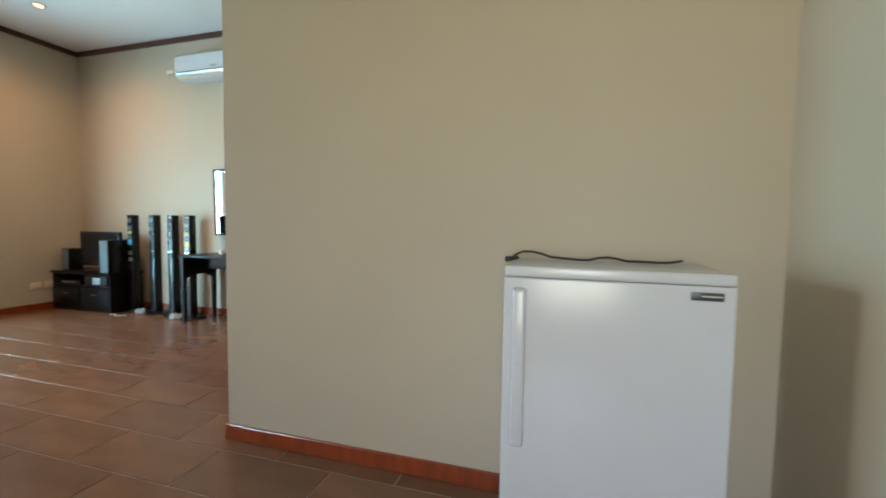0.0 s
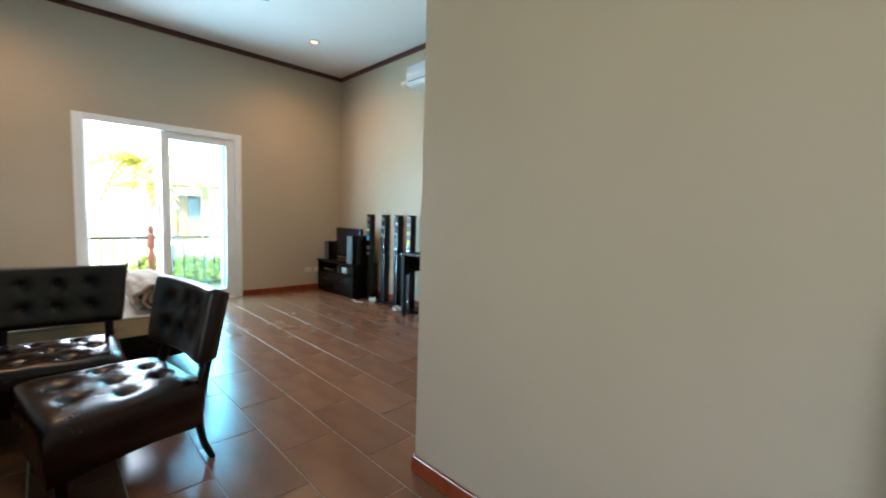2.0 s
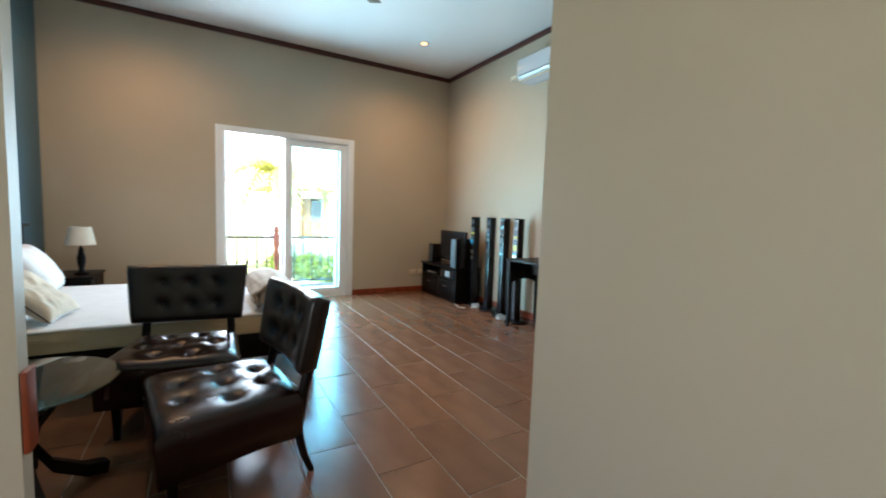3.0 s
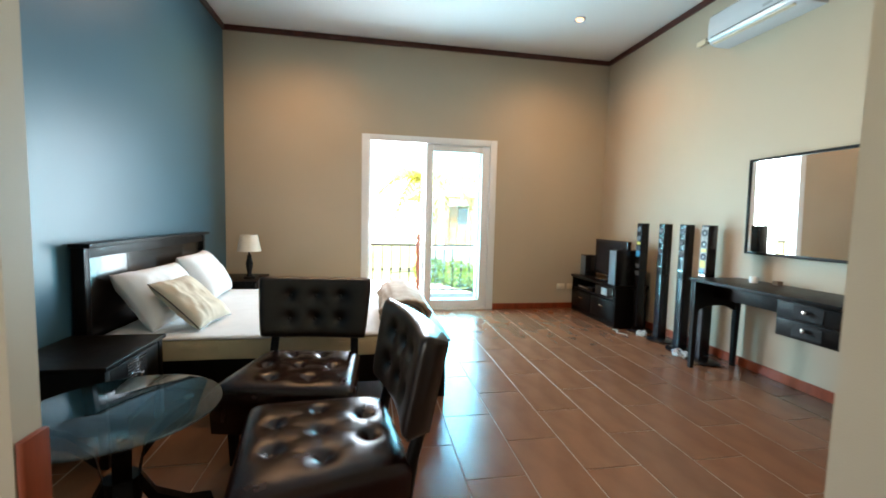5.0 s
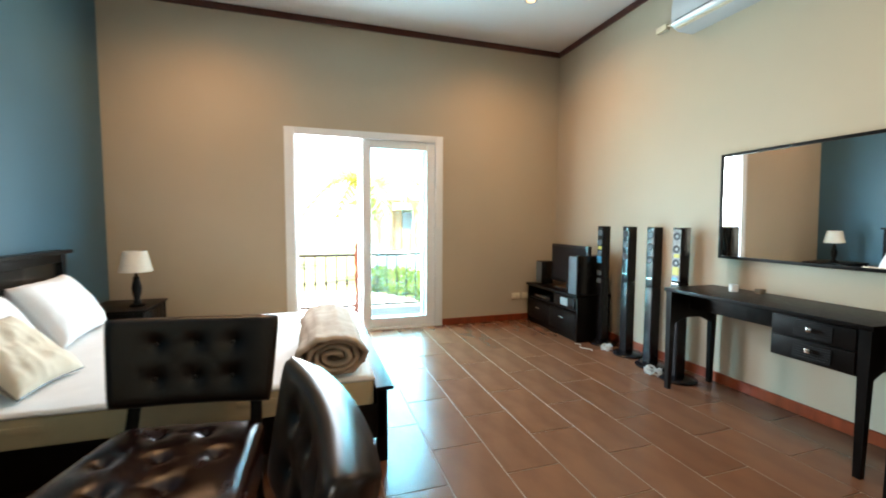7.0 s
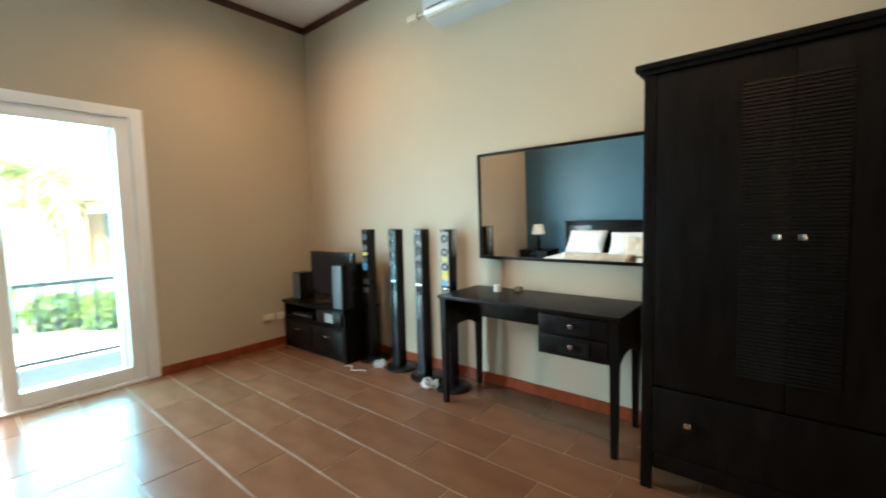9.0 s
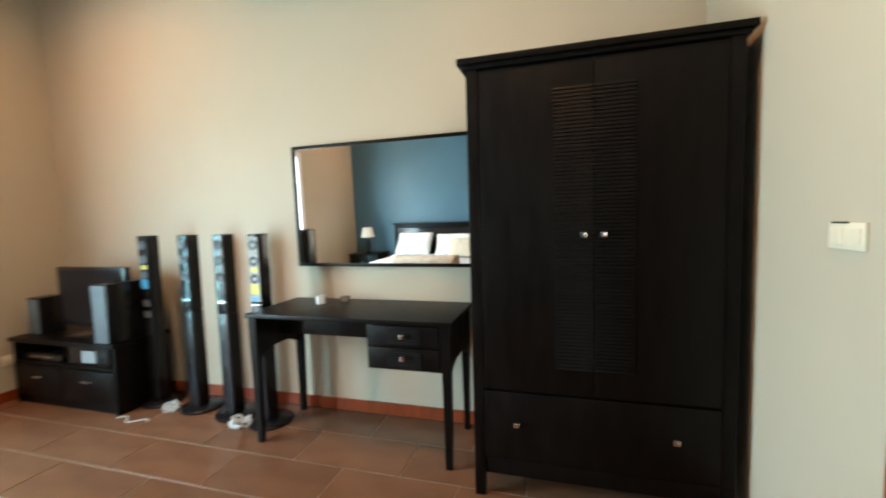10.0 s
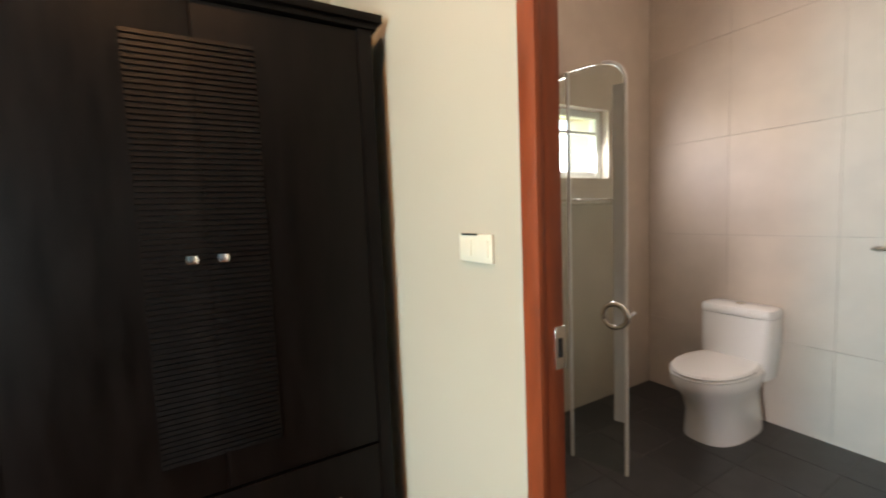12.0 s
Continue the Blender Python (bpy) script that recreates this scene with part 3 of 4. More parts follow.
WX0, WX1, WF = -0.46, 0.58, 4.852
ward = thing("wardrobe", (0.06, 5.15, 0), "tall espresso wood two-door wardrobe with louvred panels", "wardrobe")
wb = boxed(WX0, WX1, WF + 0.022, 5.465, 0.10, 1.915, 0.004)
part("body", wb, M_DARK, ward)
cb = boxed(-0.495, 0.612, 4.832, 5.468, 1.928, 1.955, 0.005)
box(cb, -0.478, 0.597, 4.845, 5.467, 1.908, 1.93, 0.006)
part("cornice", cb, M_DARK, ward)
for x0 in (WX0, WX1 - 0.05):
    part("side_post", boxed(x0, x0 + 0.05, WF, WF + 0.03, 0.0, 1.91, 0.004), M_DARK, ward)
for x0 in (WX0, WX1 - 0.045):
    part("leg", boxed(x0, x0 + 0.045, 5.41, 5.455, 0.0, 0.12, 0.003), M_DARK, ward)
for x0, x1, l0, l1, kx in ((WX0 + 0.052, 0.0592, -0.097, 0.0588, 0.018), (0.0612, WX1 - 0.052, 0.0612, 0.215, 0.093)):
    d = part("door", boxed(x0, x1, WF + 0.003, WF + 0.022, 0.51, 1.9, 0.003), M_DARK, ward)
    slats(l0, l1, WF + 0.003, 0.622, 1.805, 0.0155, d)
    knob(kx, WF - 0.003, 1.197, d)
dr = part("drawer", boxed(WX0 + 0.052, WX1 - 0.052, WF + 0.002, WF + 0.022, 0.19, 0.50, 0.003), M_DARK, ward)
knob(-0.265, WF + 0.002, 0.363, dr)
knob(0.365, WF + 0.002, 0.363, dr)
part("plinth_rail", boxed(WX0 + 0.05, WX1 - 0.05, WF + 0.008, WF + 0.025, 0.12, 0.185, 0.003), M_DARK, ward)

# writing desk
desk = thing("desk", (-1.2, 5.2, 0), "espresso wood writing desk with two louvred drawers", "desk")
DX0, DX1, DF = -1.80, -0.60, 4.985
part("tabletop", boxed(DX0 - 0.012, DX1 + 0.012, DF - 0.012, 5.468, 0.745, 0.77, 0.005), M_DARK, desk)


def taper_leg(x, y, s0, s1, h):
    bm = bmesh.new()
    a = [bm.verts.new((x + dx * s0, y + dy * s0, h)) for dx, dy in ((0, 0), (1, 0), (1, 1), (0, 1))]
    c = [bm.verts.new((x + (s0 - s1) / 2 + dx * s1, y + (s0 - s1) / 2 + dy * s1, 0)) for dx, dy in ((0, 0), (1, 0), (1, 1), (0, 1))]
    bm.faces.new(a), bm.faces.new(c[::-1])
    for k in range(4):
        bm.faces.new((a[k], c[k], c[(k + 1) % 4], a[(k + 1) % 4]))
    return bm


for x in (DX0, DX1 - 0.05):
    for y in (DF, 5.40):
        part("leg", taper_leg(x, y, 0.05, 0.032, 0.745), M_DARK, desk)


def arched_apron(a0, a1, fixed, along):
    """An apron with curved brackets at its ends, along x (at y = fixed) or along y (at x = fixed)."""
    bm = bmesh.new()
    n = 20
    pts = []
    for i in range(n + 1):
        t = i / n
        e = min(t, 1 - t) * (a1 - a0)
        z = 0.535 - 0.05 * max(0.0, 1 - e / 0.12) ** 1.4
        pts.append((a0 + (a1 - a0) * t, z))
    rows = []
    for off in (0.0, 0.02):
        up, lo = [], []
        for s, z in pts:
            p = (s, fixed + off) if along == "x" else (fixed + off, s)
            up.append(bm.verts.new((*p, 0.744)))
            lo.append(bm.verts.new((*p, z)))
        rows.append((up, lo))
    (u0, l0), (u1, l1) = rows
    for i in range(n):
        bm.faces.new((u0[i], u0[i + 1], l0[i + 1], l0[i]))
        bm.faces.new((u1[i], l1[i], l1[i + 1], u1[i + 1]))
        bm.faces.new((l0[i], l0[i + 1], l1[i + 1], l1[i]))
        bm.faces.new((u0[i], u1[i], u1[i + 1], u0[i + 1]))
    return bm


part("side_apron", arched_apron(DF + 0.05, 5.40, DX0 + 0.01, "y"), M_DARK, desk)
part("side_apron", arched_apron(DF + 0.05, 5.40, DX1 - 0.03, "y"), M_DARK, desk)
part("front_apron", boxed(DX0 + 0.05, -1.06, DF + 0.18, DF + 0.20, 0.61, 0.744, 0.002), M_DARK, desk)
part("back_apron", boxed(DX0 + 0.05, DX1 - 0.05, 5.43, 5.448, 0.58, 0.744, 0.002), M_DARK, desk)
case = part("drawer_case", boxed(-1.06, DX1 - 0.05, DF + 0.02, 5.42, 0.50, 0.744, 0.003), M_DARK, desk)
for z0, z1, zk in ((0.63, 0.737, 0.690), (0.51, 0.622, 0.575)):
    d = part("drawer", boxed(-1.045, -0.66, DF + 0.003, DF + 0.02, z0, z1, 0.003), M_DARK, desk)
    slats(-0.935, -0.755, DF + 0.003, z0 + 0.012, z1 - 0.01, 0.0135, d)
    knob(-0.848, DF + 0.0, zk, d)

cup = single("ceramic_cup", lathe(bmesh.new(), -1.52, 5.30, [(0.029, 0.771), (0.030, 0.80), (0.030, 0.820), (0.027, 0.820), (0.026, 0.785)], n=20), M_CERAMIC,
             "small white ceramic cup on the desk", "cup")
single("wooden_coaster_box", boxed(-1.42, -1.375, 5.36, 5.41, 0.771, 0.803, 0.004), M_TRUNK, "small brown wooden box on the desk", "box")

mir = thing("wall_mirror", (-1.1, YA, 1.0), "wide rectangular wall mirror in thin black frame", "mirror")
MX0, MX1, MZ0, MZ1 = -1.775, -0.38, 0.985, 1.775
part("mirror_glass", boxed(MX0 + 0.02, MX1 - 0.02, YA - 0.028, YA - 0.012, MZ0 + 0.02, MZ1 - 0.02), M_MIRROR, mir, "silvered mirror glass", smooth=0)
part("frame_side", boxed(MX0, MX0 + 0.022, YA - 0.036, YA - 0.001, MZ0, MZ1, 0.003), M_DARK, mir)
part("frame_side", boxed(MX1 - 0.022, MX1, YA - 0.036, YA - 0.001, MZ0, MZ1, 0.003), M_DARK, mir)
part("frame_top", boxed(MX0 + 0.022, MX1 - 0.022, YA - 0.036, YA - 0.001, MZ1 - 0.022, MZ1, 0.003), M_DARK, mir)
part("frame_bottom", boxed(MX0 + 0.022, MX1 - 0.022, YA - 0.036, YA - 0.001, MZ0, MZ0 + 0.022, 0.003), M_DARK, mir)
mir.rotation_euler = (radians(1.0), 0, radians(-0.6))
mir.location.y -= 0.008


# ---- tower speakers, television corner ----
def tower(x, y, sticker=None):
    t = thing("tower_speaker", (x, y, 0), "slim glossy black tower speaker on a round base", "speaker", group="tower speakers")
    part("base", lathe(bmesh.new(), x, y + 0.03, [(0.135, 0.0), (0.14, 0.012), (0.13, 0.022), (0.05, 0.034)], n=32), M_GLOSSB, t)
    col = part("column", boxed(x - 0.042, x + 0.042, y - 0.04, y + 0.055, 0.03, 0.698, 0.008, 3), M_GLOSSB, t)
    cab = part("cabinet", boxed(x - 0.042, x + 0.042, y - 0.04, y + 0.055, 0.70, 1.218, 0.008, 3), M_GLOSSB, t)
    for z in (1.15, 1.05, 0.94):
        bm = bmesh.new()
        lathe(bm, 0, 0, [(0.031, 0.0), (0.031, 0.004), (0.026, 0.006), (0.012, 0.002)], n=22)
        bmesh.ops.transform(bm, matrix=Matrix.Translation((x, y - 0.039, z)) @ pose(0, 0, 0, 90, 0, 0), verts=bm.verts)
        part("driver", bm, M_CONE, cab, "silver speaker driver")
    part("trim_line", boxed(x - 0.03, x + 0.03, y - 0.043, y - 0.039, 0.775, 0.781), M_CHROME, cab)
    if sticker:
        part("sticker", boxed(x - 0.03, x + 0.03, y - 0.0435, y - 0.0395, 0.845, 0.91), sticker, cab, "bright product sticker")
        if sticker is M_STICK_Y:
            part("label_sheet", boxed(x - 0.036, x + 0.036, y - 0.0412, y - 0.0385, 0.80, 1.20), M_PAPERGREY, cab, "pale printed label sheet")
            part("sticker", boxed(x - 0.03, x + 0.02, y - 0.0425, y - 0.0408, 0.80, 0.826), M_STICK_B, cab, "blue product sticker")
            sticker = None
        part("sticker", boxed(x - 0.022, x + 0.03, y - 0.0435, y - 0.0395, 0.982, 1.012), M_STICK_Y, cab, "yellow-green product sticker")
        for z0 in (0.64, 0.72):
            part("sticker", boxed(x - 0.03, x + 0.03, y - 0.042, y - 0.0395, z0, z0 + 0.045), M_GRILLE, col, "grey specification label")
    return t


tower(-2.885, 5.28, M_STICK_B)
tower(-2.515, 5.27)
tower(-2.19, 5.24)
tower(-1.885, 5.20, M_STICK_Y)

stand = thing("television_stand", (-3.48, 5.2, 0), "low black wood television stand with two drawers", "tv stand")
TX0, TX1, TF = -4.0, -2.96, 5.05
part("top", boxed(TX0, TX1, TF - 0.02, 5.46, 0.465, 0.495, 0.005), M_DARK, stand)
part("side_panel", boxed(TX0 + 0.01, TX0 + 0.035, TF, 5.45, 0.0, 0.465, 0.002), M_DARK, stand)
part("side_panel", boxed(TX1 - 0.035, TX1 - 0.01, TF, 5.45, 0.0, 0.465, 0.002), M_DARK, stand)
part("shelf", boxed(TX0 + 0.035, TX1 - 0.035, TF + 0.01, 5.44, 0.30, 0.32), M_DARK, stand)
part("back_panel", boxed(TX0 + 0.035, TX1 - 0.035, 5.43, 5.445, 0.06, 0.465), M_DARK, stand)
for x0, x1 in ((TX0 + 0.037, -3.505), (-3.495, TX1 - 0.037)):
    d = part("drawer", boxed(x0, x1, TF - 0.004, TF + 0.016, 0.07, 0.295, 0.003), M_DARK, stand)
    part("handle", boxed((x0 + x1) / 2 - 0.045, (x0 + x1) / 2 + 0.045, TF - 0.016, TF - 0.005, 0.21, 0.222, 0.002), M_CHROME, d, "slim nickel handle")
part("plinth", boxed(TX0 + 0.035, TX1 - 0.035, TF + 0.02, TF + 0.04, 0.0, 0.07), M_DARK, stand)
dvd = thing("disc_player", (-3.75, 5.2, 0.32), "flat black disc player on the stand shelf", "disc player")
part("case", boxed(-3.93, -3.53, TF + 0.03, 5.35, 0.321, 0.375, 0.004), M_BLACK, dvd)
part("tray_line", boxed(-3.85, -3.62, TF + 0.027, TF + 0.031, 0.35, 0.357), M_CHROME, dvd)
rad = thing("receiver", (-3.25, 5.2, 0.32), "small black audio receiver with pale display", "receiver")
part("case", boxed(-3.44, -3.06, TF + 0.02, 5.35, 0.321, 0.45, 0.005), M_BLACK, rad)
part("display", boxed(-3.30, -3.17, TF + 0.016, TF + 0.021, 0.345, 0.43, 0.002), M_RUBBER, rad, "pale grey display panel")
tv = thing("television", (-3.35, 5.2, 0.495), "black flat-screen television, switched off", "television")
part("screen_frame", boxed(-3.70, -3.02, 5.20, 5.25, 0.56, 1.0, 0.008), M_BLACK, tv)
part("screen", boxed(-3.67, -3.05, 5.197, 5.201, 0.60, 0.975), M_GLOSSB, tv)
part("neck", boxed(-3.42, -3.30, 5.22, 5.25, 0.50, 0.58), M_BLACK, tv)
part("foot", boxed(-3.54, -3.18, 5.12, 5.33, 0.496, 0.51, 0.004), M_BLACK, tv)


def shelf_speaker(x, y, w, d, h, label):
    s = thing("bookshelf_speaker", (x, y, 0.496), label, "speaker", group="bookshelf speakers")
    part("cabinet", boxed(x - w / 2, x + w / 2, y, y + d, 0.496, 0.496 + h, 0.005), M_BLACK, s)
    part("grille", boxed(x - w / 2 + 0.008, x + w / 2 - 0.008, y - 0.008, y + 0.001, 0.505, 0.485 + h, 0.003), M_GRILLE, s, "grey mesh grille")
    return s


shelf_speaker(-3.045, 5.04, 0.14, 0.36, 0.41, "black bookshelf speaker with grey mesh front")
shelf_speaker(-3.85, 5.12, 0.13, 0.16, 0.28, "small black speaker beside the television")
rc = random.Random(8)


def cable_heap(x, y, w, label, turns):
    pts = []
    a = 0.0
    for i in range(turns * 12):
        a += 0.55
        r = w * (0.45 + 0.5 * rc.random())
        pts.append((x + r * math.cos(a), y + 0.7 * r * math.sin(a), 0.005 + 0.05 * rc.random() * (1 - 0.3 * math.cos(a * 0.3))))
    c = single("cable_coil", rope(bmesh.new(), pts, 0.004, 5), M_CABLE_W, label, "cable")
    c.location.z = 0.0
    return c


cable_heap(-2.69, 5.20, 0.07, "loose coil of white cable on the floor", 5)
cable_heap(-2.03, 5.12, 0.09, "tangled white cable on the floor", 7)
single("speaker_cable", rope(bmesh.new(), [(-2.95 + 0.02 * i, 5.02 + 0.03 * math.sin(i * 0.7), 0.006) for i in range(14)], 0.004, 5), M_CABLE_W,
       "thin white cable lying on the floor", "cable")

# ---- refrigerator ----
fr = thing("refrigerator", (2.465, 2.95, 0), "white single-door refrigerator against the partition", "refrigerator")
FX0, FX1, FF = 2.14, 2.79, 2.755
part("body", boxed(FX0 + 0.004, FX1 - 0.004, FF + 0.062, 3.125, 0.03, 0.985, 0.01), M_WHITE, fr)
part("top", boxed(FX0, FX1, FF + 0.003, 3.13, 0.988, 1.022, 0.008, 3), M_WHITE, fr)
part("gasket", boxed(FX0 + 0.012, FX1 - 0.012, FF + 0.05, FF + 0.064, 0.09, 0.968), M_RUBBER, fr)
fd = part("door", boxed(FX0, FX1, FF, FF + 0.052, 0.08, 0.9868, 0.007, 4), M_WHITE, fr)
hb = boxed(2.168, 2.212, FF - 0.036, FF + 0.004, 0.435, 0.955, 0.014, 4)
for v in hb.verts:
    if v.co.y < FF - 0.01:
        v.co.y += 0.02 * (abs(v.co.z - 0.695) / 0.26) ** 2.5
part("handle", hb, M_WHITE, fd, "long white moulded door handle")
bd = part("badge", boxed(2.675, 2.757, FF - 0.004, FF + 0.001, 0.946, 0.970, 0.001), M_BADGE, fd, "small dark badge plate")
part("badge_mark", boxed(2.70, 2.752, FF - 0.006, FF - 0.003, 0.957, 0.961), M_CHROME, bd)
part("kick_plate", boxed(FX0 + 0.02, FX1 - 0.02, FF + 0.03, FF + 0.06, 0.0, 0.07), M_RUBBER, fr)
cord = [(2.135, 2.96, 1.030), (2.15, 2.99, 1.044)] + [(2.17 + 0.034 * i, 3.04 + 0.028 * math.sin(i * 0.65), 1.0265 + 0.014 * max(0, math.sin(i * 0.8 + 0.8)) + 0.016 * math.exp(-i * 0.3)) for i in range(17)]
pc = thing("power_cord", (2.4, 3.04, 1.022), "black power cord lying on the refrigerator", "power cord")
part("cord", rope(bmesh.new(), cord, 0.0042, 8), M_CABLE_B, pc)
pl = bmesh.new()
tube(pl, (2.125, 2.93, 1.03), (2.155, 2.995, 1.032), 0.011, 0.007, n=10)
part("plug", pl, M_CABLE_B, pc)


# ---- tufted chairs ----
def tufted(w, d, nx, ny, buttons, puff, dent, edge):
    """Rows of heights over a w x d pad with buttoned dents."""
    def h(x, y):
        u, v = abs(2 * x / w), abs(2 * y / d)
        z = puff * (max(0, 1 - u ** edge) ** 0.45) * (max(0, 1 - v ** edge) ** 0.45)
        pull = 0.0
        for bx, by in buttons:
            r = math.hypot(x - bx, y - by)
            pull = max(pull, math.exp(-(r / 0.032) ** 1.2))
            for ex, ey in buttons:
                L = math.hypot(ex - bx, ey - by)
                if 0.03 < L < 0.21:
                    t = ((x - bx) * (ex - bx) + (y - by) * (ey - by)) / L ** 2
                    if 0 < t < 1:
                        q = math.hypot(x - bx - t * (ex - bx), y - by - t * (ey - by))
                        pull = max(pull, 0.14 * math.exp(-(q / 0.012) ** 2))
        return z - dent * pull
    return [[((i / nx - 0.5) * w, (j / ny - 0.5) * d, h((i / nx - 0.5) * w, (j / ny - 0.5) * d)) for j in range(ny + 1)] for i in range(nx + 1)]


def pad(rows, thick, m, bend=0.0, flare=(0.0, 0.0), sag=0.0, corner=0.07, under=0.97):
    bm = bmesh.new()
    hx, hy = abs(rows[0][0][0]), abs(rows[0][0][1])

    def f(x, y, z):
        u, v = x / hx, y / hy
        x, y = x * (1 - corner * v ** 8), y * (1 - corner * u ** 8)
        return m @ Vector((x * (1 + flare[0] * y), y * (1 + flare[1] * x), z + bend * x * x))

    top = [[bm.verts.new(f(*p)) for p in r] for r in rows]
    bot = [[bm.verts.new(f(p[0] * under, p[1] * under, -thick + sag * (0.3 - p[0]) * (0.6 + p[0]))) for p in r] for r in rows]
    nx, ny = len(rows) - 1, len(rows[0]) - 1
    for i in range(nx):
        for j in range(ny):
            bm.faces.new((top[i][j], top[i + 1][j], top[i + 1][j + 1], top[i][j + 1]))
            bm.faces.new((bot[i][j], bot[i][j + 1], bot[i + 1][j + 1], bot[i + 1][j]))
    ring = [(i, 0) for i in range(nx)] + [(nx, j) for j in range(ny)] + [(i, ny) for i in range(nx, 0, -1)] + [(0, j) for j in range(ny, 0, -1)]
    for a, c in zip(ring, ring[1:] + ring[:1]):
        bm.faces.new((top[a[0]][a[1]], bot[a[0]][a[1]], bot[c[0]][c[1]], top[c[0]][c[1]]))
    return bm


def accent_chair():
    """Faces +x; the back stands at -x; the origin lies on the floor under the seat."""
    c = thing("accent_chair", (0, 0, 0), "dark brown button-tufted leather slipper chair, black legs", "chair", group="chairs round the glass table")
    W, D = 0.63, 0.585
    but = [(-0.17 + 0.17 * i, (-0.18 if i % 2 else -0.09) + 0.18 * j) for i in range(3) for j in range(3 if i % 2 else 2)]
    seat = part("seat", pad(tufted(D, W, 48, 48, but, 0.055, 0.034, 7), 0.19, Matrix.Translation((0.03, 0, 0.372)), flare=(0.0, 0.36), corner=0.03, sag=0.12), M_LEATHER, c, "oxblood tufted leather seat", smooth=2)
    base = None
    for x, y in but:
        if base is None:
            base = part("button", lathe(bmesh.new(), 0.03 + x, y, [(0.010, 0.386), (0.011, 0.396), (0.006, 0.401)], n=8), M_LEATHER, seat)
            o = (x, y)
        else:
            share(base, seat, (x - o[0], y - o[1], 0))
    part("seat_rail", boxed(-0.24, 0.27, -0.25, 0.25, 0.178, 0.225, 0.008), M_DARK, c)
    bb = [(-0.15 + 0.15 * i, -0.07 + 0.14 * j) for i in range(3) for j in range(2)]
    bb = [(x, y) for x, y in bb]
    m = Matrix.Translation((-0.30, 0, 0.665)) @ pose(0, 0, 0, 0, -10, 0) @ Matrix(((0, 0, 1, 0), (1, 0, 0, 0), (0, 1, 0, 0), (0, 0, 0, 1)))
    back = part("backrest", pad(tufted(0.655, 0.365, 44, 26, bb, 0.035, 0.030, 10), 0.075, m, bend=0.42, flare=(0.25, 0.0), corner=0.022, under=0.88), M_LEATHER_BACK, c, "dark tufted leather backrest", smooth=2)
    base = None
    for x, y in bb:
        bm = lathe(bmesh.new(), 0, 0, [(0.009, 0.0), (0.010, 0.006), (0.006, 0.01)], n=8)
        bmesh.ops.transform(bm, matrix=m @ Matrix.Translation((x, y, 0.010 + 0.42 * x * x)), verts=bm.verts)
        part("button", bm, M_LEATHER_BACK, back)
    for y in (-0.22, 0.22):
        bm = bmesh.new()
        rope(bm, [(-0.235, y * 1.1, 0.22), (-0.262, y * 1.1, 0.40), (-0.295, y * 1.08, 0.52), (-0.325, y, 0.62)], 0.024, 10)
        part("back_post", bm, M_DARK, c)
        yo = y * 1.12
        bm = bmesh.new()
        for k, (r, px, pz) in enumerate(((0.024, -0.235, 0.25), (0.022, -0.245, 0.17), (0.02, -0.265, 0.08))):
            nx = ((-0.245, 0.17), (-0.265, 0.08), (-0.30, 0.0))[k]
            tube(bm, (px, yo, pz), (nx[0], yo, nx[1]), (0.016, 0.0195, 0.022)[2 - k], (0.0145, 0.016, 0.0195)[2 - k], n=10)
        part("rear_leg", bm, M_DARK, c)
        part("front_leg", taper_leg(0.235, yo - 0.022, 0.045, 0.028, 0.24), M_DARK, c)
    return c


chair = accent_chair()
C1, C2 = pose(-1.045, 1.93, 0, 0, 0, -8), pose(-0.31, 2.15, 0, 0, 0, -81)
chair.matrix_basis = C1
copy_thing(chair, C2)

# ---- round glass table ----
TCX, TCY = -0.385, 1.40
tab = thing("side_table", (TCX, TCY, 0), "round tinted glass side table on curved dark legs", "table")
gt = part("glass_top", lathe(bmesh.new(), TCX, TCY, [(0.32, 0.498), (0.333, 0.502), (0.333, 0.507), (0.32, 0.510)], n=64), M_TABLEGLASS, tab, "tinted round glass top")
first = None
for k in range(4):
    a = radians(30 + 90 * k)
    d = Vector((math.cos(a), math.sin(a), 0))
    bm = bmesh.new()
    pts = [Vector((TCX, TCY, 0)) + d * r + Vector((0, 0, z)) for r, z in ((0.29, 0.028), (0.21, 0.05), (0.10, 0.13), (0.05, 0.23), (0.07, 0.34), (0.14, 0.43), (0.22, 0.470))]
    side = Vector((-d.y, d.x, 0)) * 0.028
    up = [Vector((0, 0, 0.026)) + d * 0.004 for _ in pts]
    rings = [[bm.verts.new(p + side + u), bm.verts.new(p - side + u), bm.verts.new(p - side - u), bm.verts.new(p + side - u)] for p, u in zip(pts, up)]
    for r0, r1 in zip(rings, rings[1:]):
        for i in range(4):
            bm.faces.new((r0[i], r0[(i + 1) % 4], r1[(i + 1) % 4], r1[i]))
    bm.faces.new(rings[0][::-1]), bm.faces.new(rings[-1])
    lg = part("leg", bm, M_DARK, tab)
    part("pad", tubed(Vector((TCX, TCY, 0.490)) + d * 0.22, Vector((TCX, TCY, 0.4985)) + d * 0.22, 0.018), M_CHROME, lg, "round metal pad under the glass")
part("hub", tubed((TCX, TCY, 0.15), (TCX, TCY, 0.25), 0.06), M_DARK, tab)

